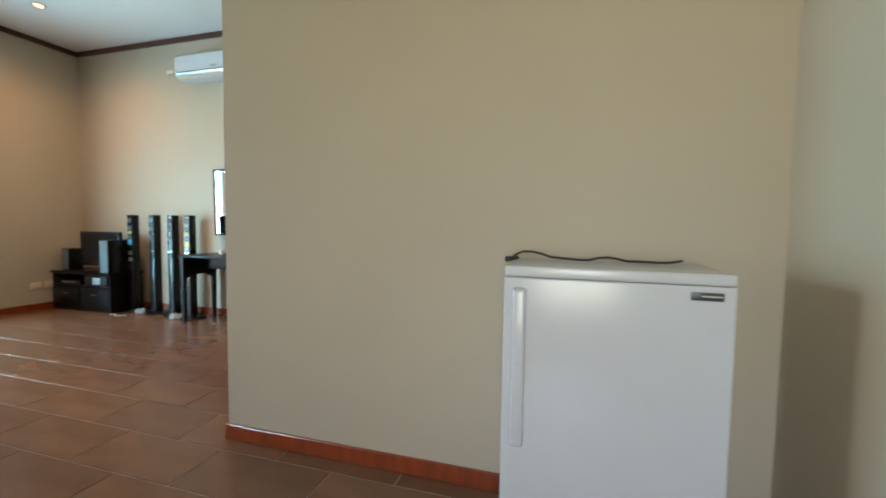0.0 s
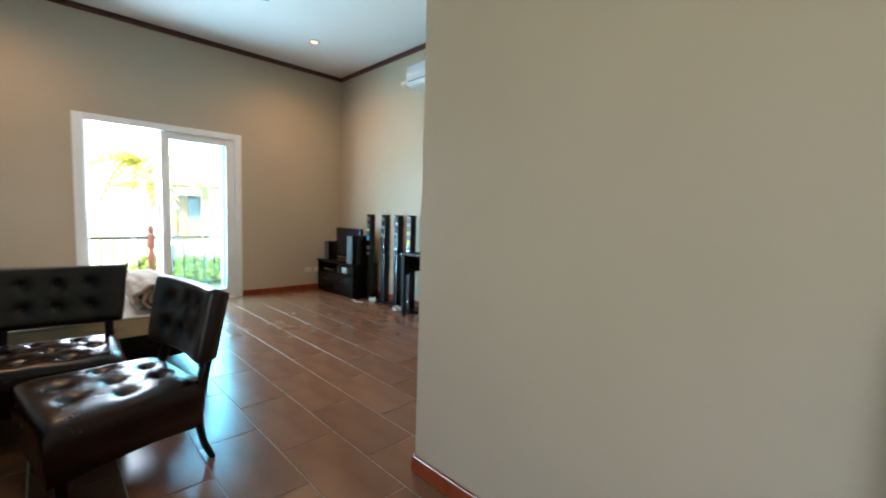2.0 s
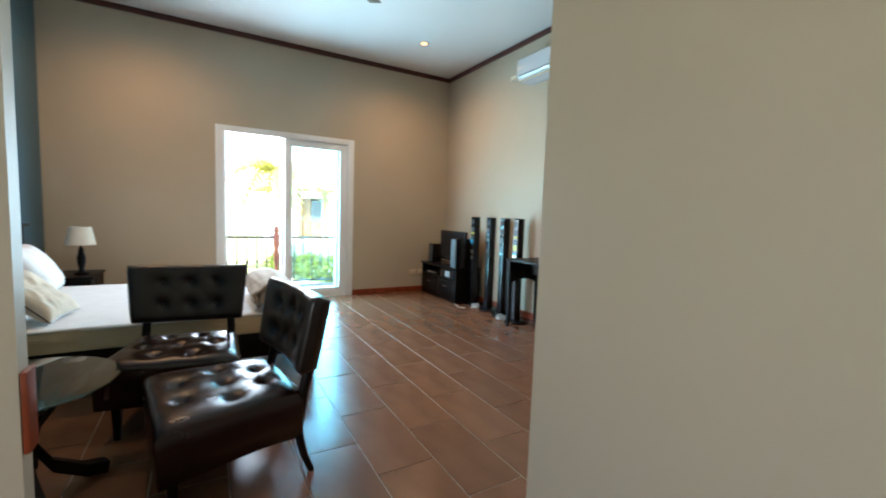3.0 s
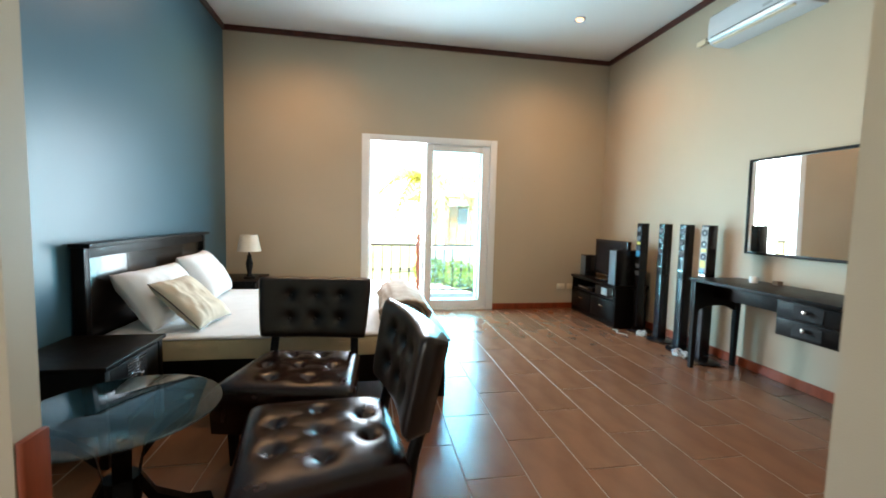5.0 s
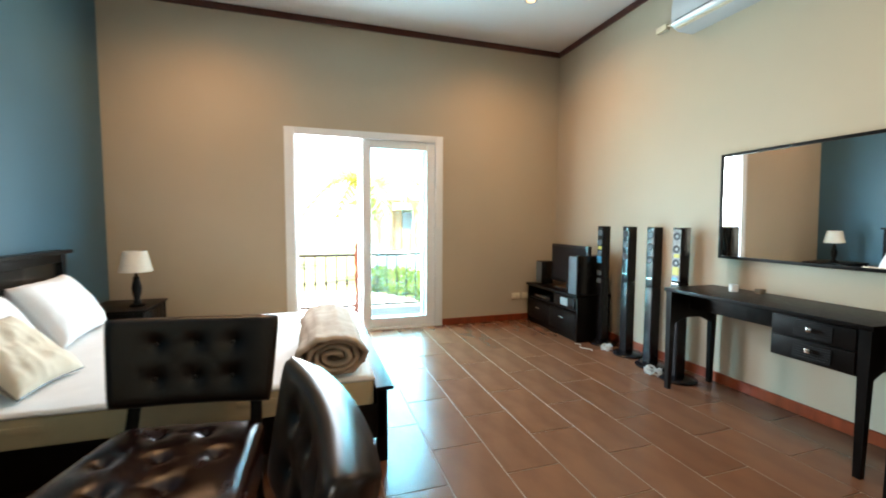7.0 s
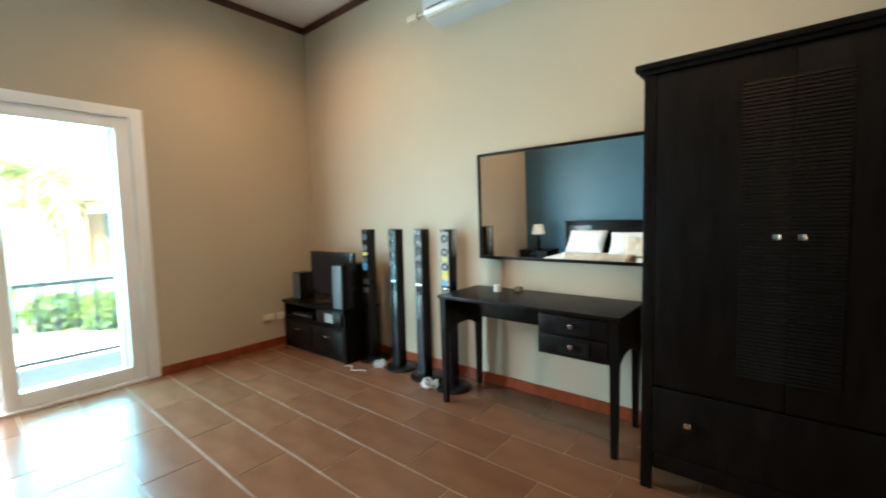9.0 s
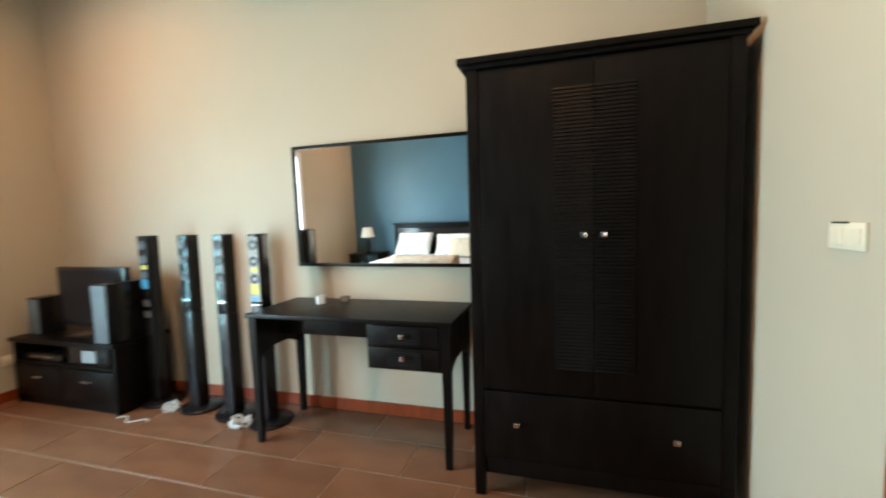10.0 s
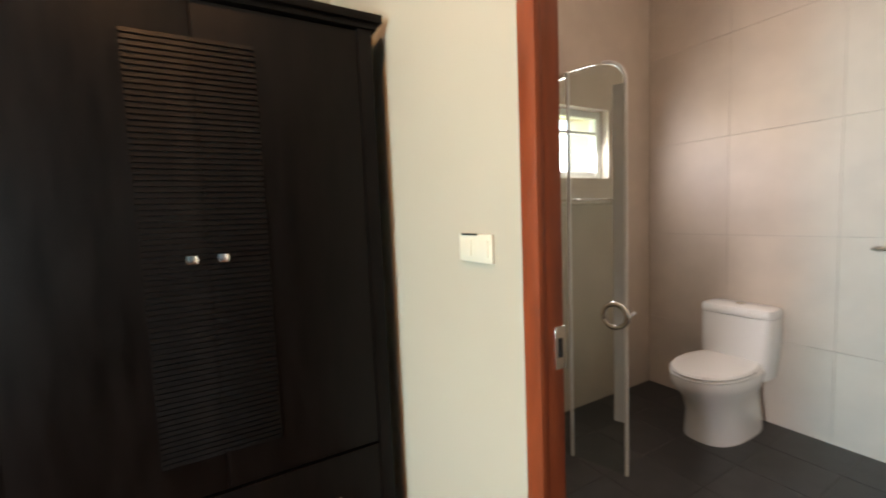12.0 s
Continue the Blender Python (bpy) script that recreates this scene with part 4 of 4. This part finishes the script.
# ---- bed ----
BX0, BXN = -3.19, -1.46
bed = thing("bed", (-2.33, 1.7, 0), "espresso wood double bed frame with louvred headboard", "bed")
part("headboard_panel", boxed(BX0, BXN, YB + 0.03, YB + 0.065, 0.25, 0.97, 0.004), M_LACQUER, bed)
hcap = boxed(BX0 - 0.035, BXN + 0.035, YB + 0.012, YB + 0.125, 1.005, 1.03, 0.005)
part("headboard_cap", hcap, M_DARK, bed)
for x in (BX0 - 0.02, BXN - 0.03):
    part("headboard_post", boxed(x, x + 0.05, YB + 0.02, YB + 0.085, 0.0, 1.006, 0.004), M_DARK, bed)
part("top_rail", boxed(BX0 + 0.03, BXN - 0.03, YB + 0.028, YB + 0.08, 0.94, 1.005, 0.003), M_DARK, bed)
sl = None
for i in range(14):
    z = 0.74 + i * 0.0142
    if sl is None:
        sl = part("slat", boxed(BX0 + 0.45, BXN - 0.45, YB + 0.064, YB + 0.074, z, z + 0.010, 0.002, 1), M_LACQUER, bed)
    else:
        share(sl, bed, (0, 0, i * 0.0142))
part("side_rail", boxed(BX0, BX0 + 0.03, YB + 0.08, 2.76, 0.13, 0.312, 0.004), M_DARK, bed)
part("side_rail", boxed(BXN - 0.03, BXN, YB + 0.08, 2.76, 0.13, 0.312, 0.004), M_DARK, bed)
part("foot_rail", boxed(BX0, BXN, 2.76, 2.80, 0.13, 0.40, 0.004), M_DARK, bed)
part("foot_cap", boxed(BX0 - 0.03, BXN + 0.05, 2.745, 2.835, 0.40, 0.42, 0.004), M_DARK, bed)
for x in (BX0, BXN - 0.06):
    part("foot_leg", boxed(x, x + 0.06, 2.755, 2.812, 0.0, 0.40, 0.004), M_DARK, bed)
part("slat_base", boxed(BX0 + 0.03, BXN - 0.03, YB + 0.09, 2.75, 0.25, 0.297), M_DARK, bed)

mat = thing("mattress", (-2.33, 1.7, 0.297), "cream mattress with a white fitted top sheet", "mattress")
part("mattress_body", boxed(BX0 + 0.012, BXN - 0.006, YB + 0.095, 2.742, 0.298, 0.448, 0.025, 4), M_CREAM, mat)
for x, y0 in ((BXN - 0.005, 1.15), (BXN - 0.005, 2.1)):
    part("side_handle", boxed(x - 0.003, x + 0.004, y0, y0 + 0.22, 0.375, 0.405, 0.002), M_CREAM, mat)
sb = bmesh.new()
nx, ny = 30, 40
sv = [[sb.verts.new((BX0 + 0.005 + (BXN - BX0 - 0.008) * i / nx, YB + 0.09 + (2.746 - YB - 0.09) * j / ny,
                     0.452 + 0.004 * noise.noise((i * 0.21, j * 0.17, 1)) + 0.003 * noise.noise((i * 0.9, j * 0.35, 5)))) for j in range(ny + 1)] for i in range(nx + 1)]
for i in range(nx):
    for j in range(ny):
        sb.faces.new((sv[i][j], sv[i + 1][j], sv[i + 1][j + 1], sv[i][j + 1]))
ext = bmesh.ops.extrude_face_region(sb, geom=list(sb.faces))
bmesh.ops.translate(sb, vec=(0, 0, -0.012), verts=[v for v in ext["geom"] if isinstance(v, bmesh.types.BMVert)])
single("bed_sheet", sb, M_LINEN, "crumpled white cotton sheet over the mattress", "sheet", smooth=2)


def pillow(name, m, w, h, t, mat_, label, cat, seed, piping=None):
    bm = bmesh.new()
    n = 40
    sides = []
    for s in (1, -1):
        g = []
        for i in range(n + 1):
            r = []
            for j in range(n + 1):
                u, v = 2 * i / n - 1, 2 * j / n - 1
                pin = 1 - 0.07 * (1 - u * u) * v * v - 0.0
                pin2 = 1 - 0.07 * (1 - v * v) * u * u
                z = t * (max(0, 1 - u ** 4) * max(0, 1 - v ** 4)) ** 0.5 * 0.5
                z += 0.014 * noise.noise((u * 2.2 + seed, v * 2.2, s)) * (1 - u ** 4) * (1 - v ** 4) + 0.006 * abs(noise.noise((u * 3 + v * 6 + seed, v * 2 - u * 4, s))) * (1 - u ** 4) * (1 - v ** 4) + 0.009 * noise.noise((u * 5 + seed, v * 3, s)) * (1 - u ** 4)
                r.append(bm.verts.new(m @ Vector((u * w / 2 * pin2, v * h / 2 * pin, s * (z + 0.002)))))
            g.append(r)
        sides.append(g)
        for i in range(n):
            for j in range(n):
                bm.faces.new((g[i][j], g[i + 1][j], g[i + 1][j + 1], g[i][j + 1]))
    ring = [(i, 0) for i in range(n)] + [(n, j) for j in range(n)] + [(i, n) for i in range(n, 0, -1)] + [(0, j) for j in range(n, 0, -1)]
    A, B = sides
    edge = [(A[i][j].co + B[i][j].co) / 2 for i, j in ring]
    for a, c in zip(ring, ring[1:] + ring[:1]):
        bm.faces.new((A[a[0]][a[1]], B[a[0]][a[1]], B[c[0]][c[1]], A[c[0]][c[1]]))
    if piping is None:
        return single(name, bm, mat_, label, cat, smooth=2)
    th = thing(name, m.translation, label, cat)
    part("cover", bm, mat_, th, smooth=2)
    part("piping", rope(bmesh.new(), edge + edge[:1], 0.004, 6), piping, th, "dark piping along the seam")
    return th


pillow("pillow", pose(-1.97, 0.85, 0.64, -55, 0, -5), 0.72, 0.44, 0.19, M_LINEN, "plump white pillow leaning on the headboard", "pillow", 1)
pillow("pillow", pose(-2.76, 0.84, 0.66, -57, 0, 5), 0.70, 0.46, 0.20, M_LINEN, "plump white pillow leaning on the headboard", "pillow", 7)
pillow("cushion", pose(-1.82, 1.09, 0.615, -42, 0, -8), 0.42, 0.43, 0.12, M_CUSHION, "cream square cushion with dark piping", "cushion", 3, M_LEATHER_BACK)

# rolled blanket at the foot of the bed
rb3 = bmesh.new()
turns, steps, segs = 3.6, 220, 16
th_ = 0.011
prev = None
BCY, BCZ = 2.55, 0.562


def roll_point(k, s, off):
    t = k / steps
    a = t * turns * 2 * math.pi
    r = 0.03 + 0.125 * t + off
    wob = 1 + 0.05 * noise.noise((t * 6, s * 0.35, 2))
    wob += 0.11 * noise.noise((a * 2.6, s * 0.09, 7)) * t + 0.07 * noise.noise((a * 5.2, s * 0.14, 11)) * t + 0.045 * noise.noise((a * 11, s * 0.2, 5)) * t
    z = BCZ + 0.72 * r * wob * math.sin(a)
    return Vector((-1.50 - 0.06 * s + 0.018 * math.sin(a * 1.3 + s * 0.2) + 0.012 * t * math.sin(9 * t), BCY + 1.12 * r * wob * math.cos(a), max(0.462 + off, z)))


grid = [[(rb3.verts.new(roll_point(k, s, th_)), rb3.verts.new(roll_point(k, s, -th_))) for s in range(segs)] for k in range(steps + 1)]
for k in range(steps):
    for s in range(segs - 1):
        for side in (0, 1):
            rb3.faces.new((grid[k][s][side], grid[k + 1][s][side], grid[k + 1][s + 1][side], grid[k][s + 1][side]))
    for s in (0, segs - 1):
        rb3.faces.new((grid[k][s][0], grid[k][s][1], grid[k + 1][s][1], grid[k + 1][s][0]))
for k in (0, steps):
    for s in range(segs - 1):
        rb3.faces.new((grid[k][s][0], grid[k][s + 1][0], grid[k][s + 1][1], grid[k][s][1]))
single("blanket", rb3, M_BLANKET, "rolled beige fleece blanket on the bed", "blanket", smooth=2)


# ---- nightstands and lamp ----
def nightstand(x0, x1, label):
    n = thing("nightstand", ((x0 + x1) / 2, 0.85, 0), label, "nightstand", group="nightstands")
    part("top", boxed(x0 - 0.015, x1 + 0.015, YB + 0.02, 1.10, 0.478, 0.50, 0.004), M_DARK, n)
    part("body", boxed(x0 + 0.01, x1 - 0.01, YB + 0.03, 1.065, 0.16, 0.478, 0.003), M_DARK, n)
    for x in (x0, x1 - 0.04):
        for y in (YB + 0.03, 1.045):
            part("leg", boxed(x, x + 0.04, y, y + 0.04, 0.0, 0.478, 0.003), M_DARK, n)
    d = part("drawer", boxed(x0 + 0.045, x1 - 0.045, 1.062, 1.082, 0.25, 0.465, 0.003), M_DARK, n)
    xm = (x0 + x1) / 2
    s = None
    for i in range(13):
        z = 0.262 + i * 0.015
        if s is None:
            s = part("slat", boxed(xm - 0.09, xm + 0.09, 1.081, 1.088, z, z + 0.010, 0.002, 1), M_LACQUER, d)
        else:
            share(s, d, (0, 0, i * 0.015))
    bm = tubed((xm, 1.085, 0.36), (xm, 1.10, 0.36), 0.006, n=8)
    box(bm, xm - 0.013, xm + 0.013, 1.098, 1.115, 0.348, 0.372, 0.003)
    part("knob", bm, M_CHROME, d, "square brushed nickel knob")
    return n


nightstand(-1.40, -0.86, "espresso wood nightstand with louvred drawer by the bed")
nightstand(-3.96, -3.40, "espresso wood nightstand carrying a table lamp")
LX, LY = -3.62, 0.97
lamp = thing("table_lamp", (LX, LY, 0.50), "table lamp with cream shade and dark turned base", "table lamp")
part("base", lathe(bmesh.new(), LX, LY, [(0.06, 0.501), (0.062, 0.515), (0.03, 0.53), (0.022, 0.56), (0.034, 0.62), (0.038, 0.67), (0.022, 0.74), (0.026, 0.755), (0.012, 0.77), (0.01, 0.83)], n=22), M_DARK, lamp)
sh = bmesh.new()
prof2 = [(0.125, 0.805), (0.088, 0.985), (0.085, 0.985), (0.122, 0.805)]
rings = [[sh.verts.new((LX + r * math.cos(2 * math.pi * i / 36), LY + r * math.sin(2 * math.pi * i / 36), z)) for i in range(36)] for r, z in prof2]
for k in range(4):
    r0, r1 = rings[k], rings[(k + 1) % 4]
    for i in range(36):
        sh.faces.new((r0[i], r0[(i + 1) % 36], r1[(i + 1) % 36], r1[i]))
part("shade", sh, M_SHADE, lamp, "cream fabric lampshade")
part("shade_ring", boxed(LX - 0.09, LX + 0.09, LY - 0.003, LY + 0.003, 0.965, 0.97), M_CHROME, lamp)
part("socket", tubed((LX, LY, 0.82), (LX, LY, 0.968), 0.008), M_CHROME, lamp)

# ---- bathroom ----
wc = thing("toilet", (2.55, 4.68, 0), "white ceramic one-piece toilet with closed lid", "toilet")
TY = 4.72


def loft(bm, rings_, n=32):
    rr = []
    for cx, rx, ry, z, sq in rings_:
        ring_ = []
        for i in range(n):
            a = 2 * math.pi * i / n
            ca, sa = math.cos(a), math.sin(a)
            ring_.append(bm.verts.new((cx + rx * math.copysign(abs(ca) ** sq, ca), TY + ry * math.copysign(abs(sa) ** sq, sa), z)))
        rr.append(ring_)
    for a, c in zip(rr, rr[1:]):
        for i in range(n):
            bm.faces.new((a[i], a[(i + 1) % n], c[(i + 1) % n], c[i]))
    bm.faces.new(rr[0][::-1]), bm.faces.new(rr[-1])
    return bm


part("pedestal", loft(bmesh.new(), [(2.57, 0.27, 0.145, 0.0, 0.75), (2.57, 0.27, 0.145, 0.02, 0.75), (2.56, 0.262, 0.138, 0.15, 0.8), (2.53, 0.275, 0.145, 0.24, 0.85),
                                   (2.495, 0.31, 0.178, 0.31, 0.92), (2.49, 0.322, 0.188, 0.35, 0.95), (2.49, 0.318, 0.185, 0.372, 0.95)]), M_CERAMIC, wc)
part("seat", loft(bmesh.new(), [(2.465, 0.29, 0.18, 0.373, 0.95), (2.465, 0.295, 0.185, 0.38, 0.95), (2.465, 0.29, 0.18, 0.388, 0.95)]), M_CERAMIC, wc)
part("lid", loft(bmesh.new(), [(2.465, 0.285, 0.178, 0.390, 0.95), (2.465, 0.292, 0.182, 0.398, 0.95), (2.465, 0.28, 0.172, 0.409, 0.95), (2.465, 0.2, 0.12, 0.415, 0.95)]), M_CERAMIC, wc)
tk = part("tank", loft(bmesh.new(), [(2.735, 0.105, 0.165, 0.30, 0.5), (2.735, 0.103, 0.182, 0.42, 0.45), (2.738, 0.098, 0.186, 0.55, 0.42), (2.74, 0.096, 0.187, 0.648, 0.42)]), M_CERAMIC, wc)
tl = part("tank_lid", loft(bmesh.new(), [(2.74, 0.096, 0.188, 0.651, 0.42), (2.74, 0.098, 0.190, 0.660, 0.42), (2.74, 0.098, 0.190, 0.682, 0.42), (2.74, 0.092, 0.183, 0.697, 0.45), (2.74, 0.075, 0.16, 0.703, 0.5)]), M_CERAMIC, tk)
part("flush_button", lathe(bmesh.new(), 2.74, TY, [(0.024, 0.702), (0.024, 0.708), (0.018, 0.71)], n=20), M_CHROME, tl)

# shower screen
scr = thing("shower_screen", (1.62, 5.0, 0), "clear glass shower screen with chrome fittings", "shower screen")
p = part("fixed_panel", boxed(1.615, 1.623, 4.98, BYA - 0.002, 0.01, 1.95), M_SHOWER, scr, smooth=0)
p.visible_shadow = False
db = bmesh.new()
m = Matrix.Translation((1.62, 4.98, 0)) @ pose(0, 0, 0, 0, 0, -72)
pts = [(0.0, 0.02), (0.27, 0.02), (0.27, 1.85)] + [(0.17 + 0.10 * math.cos(radians(a)), 1.85 + 0.10 * math.sin(radians(a))) for a in range(15, 91, 15)] + [(0.0, 1.95)]
va = [db.verts.new(m @ Vector((x, -0.004, z))) for x, z in pts]
vb = [db.verts.new(m @ Vector((x, 0.004, z))) for x, z in pts]
db.faces.new(va), db.faces.new(vb[::-1])
for i in range(len(pts)):
    j = (i + 1) % len(pts)
    db.faces.new((va[i], vb[i], vb[j], va[j]))
sd = part("door_panel", db, M_SHOWER, scr, smooth=0)
sd.visible_shadow = False
part("edge_seal", rope(bmesh.new(), [m @ Vector((x, 0, z)) for x, z in pts[1:-1]], 0.009, 8), M_UPVC, sd, "pale edge seal")
part("stay_bar", tubed((1.62, 4.99, 1.94), (1.62, BYA - 0.002, 1.94), 0.011), M_CHROME, scr)
hm = m @ Matrix.Translation((0.235, 0, 0.80))
ring_pts = [hm @ Vector((0.0 + 0.055 * math.cos(a), -0.045, 0.055 * math.sin(a))) for a in [i * math.pi / 9 for i in range(19)]]
hd = part("handle", rope(bmesh.new(), ring_pts, 0.013, 10), M_CHROME, sd, "round chrome pull")
part("handle_stem", tubed(hm @ Vector((0.055, -0.045, 0)), hm @ Vector((0.055, 0.05, 0)), 0.008), M_CHROME, hd)

# added pale strip: the window's reflection in the door glass, put into colour
part("edge_strip", boxed(0.215, 0.262, -0.0055, 0.0055, 0.28, 1.84, m=m), M_PANE_SHEEN, sd, "pale strip standing in for the window's reflection in the glass")
part("hinge_strip", boxed(-0.006, 0.006, -0.007, 0.007, 0.02, 1.95, m=m), M_UPVC, sd, "pale hinge strip")
# round bathroom ceiling light
cl = thing("ceiling_light", (1.85, 3.95, ZC - 0.06), "round opal bathroom ceiling light, switched on", "ceiling light")
part("rim", lathe(bmesh.new(), 1.85, 3.95, [(0.16, ZC - 0.002), (0.165, ZC - 0.03), (0.15, ZC - 0.035)], n=36), M_CHROME, cl)
part("diffuser", lathe(bmesh.new(), 1.85, 3.95, [(0.148, ZC - 0.03), (0.14, ZC - 0.05), (0.09, ZC - 0.065), (0.02, ZC - 0.07)], n=36), M_OPAL, cl, "glowing opal diffuser")
# small bathroom window
bw = thing("window_bathroom", (2.2, BYA + 0.1, 1.5), "small white framed bathroom window", "window", kind="structure")
for x0, x1 in ((1.75, 1.795), (2.355, 2.40)):
    part("stile", boxed(x0, x1, BYA + 0.06, BYA + 0.12, 1.49, 1.93, 0.004), M_UPVC, bw)
for z0, z1 in ((1.49, 1.535), (1.885, 1.93), (1.78, 1.795)):
    part("rail", boxed(1.795, 2.355, BYA + 0.062, BYA + 0.118, z0, z1, 0.003), M_UPVC, bw)
gsh = thing("glass_shelf", (2.2, BYA, 1.32), "narrow glass shelf with chrome rail under the window", "shelf")
q = part("shelf_glass", boxed(1.95, 2.40, BYA - 0.12, BYA - 0.004, 1.318, 1.326), M_SHOWER, gsh, smooth=0)
part("guard_rail", rope(bmesh.new(), [(1.95, BYA - 0.002, 1.35), (1.95, BYA - 0.12, 1.35), (2.40, BYA - 0.12, 1.35), (2.40, BYA - 0.002, 1.35)], 0.006, 8), M_CHROME, gsh)
tb = thing("towel_bar", (2.78, 4.0, 1.05), "chrome towel bar on the tiled wall", "towel bar")
part("bar", tubed((2.78, 3.55, 1.05), (2.78, 4.19, 1.05), 0.009), M_CHROME, tb)
for y in (3.57, 4.17):
    part("bracket", tubed((2.78, y, 1.05), (BX1 - 0.014, y, 1.05), 0.013), M_CHROME, tb)
val = thing("stop_valve", (2.81, 5.02, 0.2), "small chrome stop valve and hose by the toilet", "valve")
part("valve_body", tubed((BX1 - 0.014, 5.02, 0.30), (2.78, 5.02, 0.30), 0.014), M_CHROME, val)
part("hose", rope(bmesh.new(), [(2.79, 5.02, 0.30), (2.785, 5.0, 0.22), (2.79, 4.95, 0.18), (2.80, 4.90, 0.28), (2.80, 4.885, 0.40)], 0.007, 8), M_CHROME, val)

# ---- tiles: bathroom wall, bathroom floor, main floor ----
east = bpy.data.objects["wall_bathroom_east"]
tz = [(0.0, 0.5), (0.5, 1.1), (1.1, 1.7), (1.7, 2.3), (2.3, 2.9), (2.9, 3.4)]
ty = [YP + 0.13 + i * (BYA - YP - 0.13) / 4 for i in range(5)]
for y0, y1 in zip(ty, ty[1:]):
    for z0, z1 in tz:
        part("tile", boxed(BX1 - 0.012, BX1 - 0.0005, y0 + 0.001, y1 - 0.001, z0 + 0.001, z1 - 0.001), M_BTILE, east, smooth=0)


def tile_mesh(w, d, t, mat_, bev=0.0008):
    return finish("tile", boxed(-w / 2, w / 2, -d / 2, d / 2, -t, 0, bev, 1), mat_, 0)


cache = {}


def lay(parent, x0, x1, y0, y1, z, t, mat_, gap):
    w, d = round(x1 - x0 - gap, 3), round(y1 - y0 - gap, 3)
    if w < 0.02 or d < 0.02:
        return
    key = (w, d, mat_.name)
    if key not in cache:
        cache[key] = tile_mesh(w, d, t, mat_)
    o = new("tile", cache[key])
    o.parent = parent
    o.location = Vector(((x0 + x1) / 2, (y0 + y1) / 2, z)) - BASE[parent.name]


for i in range(7):
    for j in range(7):
        x0, y0 = XB + 0.10 + 0.302 * i, YP + 0.13 + 0.302 * j
        lay(bath_floor, x0, min(x0 + 0.302, BX1), y0, min(y0 + 0.302, BYA), 0.0005, 0.003, M_BFLOOR, 0.003)

PY, PX = 0.3055, 0.622
for k in range(-17, 6):
    y0, y1 = 3.972 + PY * k, 3.972 + PY * (k + 1)
    shift = -0.548 if k % 2 == 0 else -0.855
    for i in range(-7, 8):
        x0, x1 = shift + PX * i, shift + PX * (i + 1)
        a, c, e, g = max(x0, XW), min(x1, XH), max(y0, YS), min(y1, YA)
        if e >= YP:
            c = min(c, XB + 0.045)
        if c - a < 0.03 or g - e < 0.03 or (e < YB - 0.3 and c < XS - 0.1):
            continue
        lay(floor, a, c, e, g, 0.0, 0.0026, M_TILE, 0.0062)
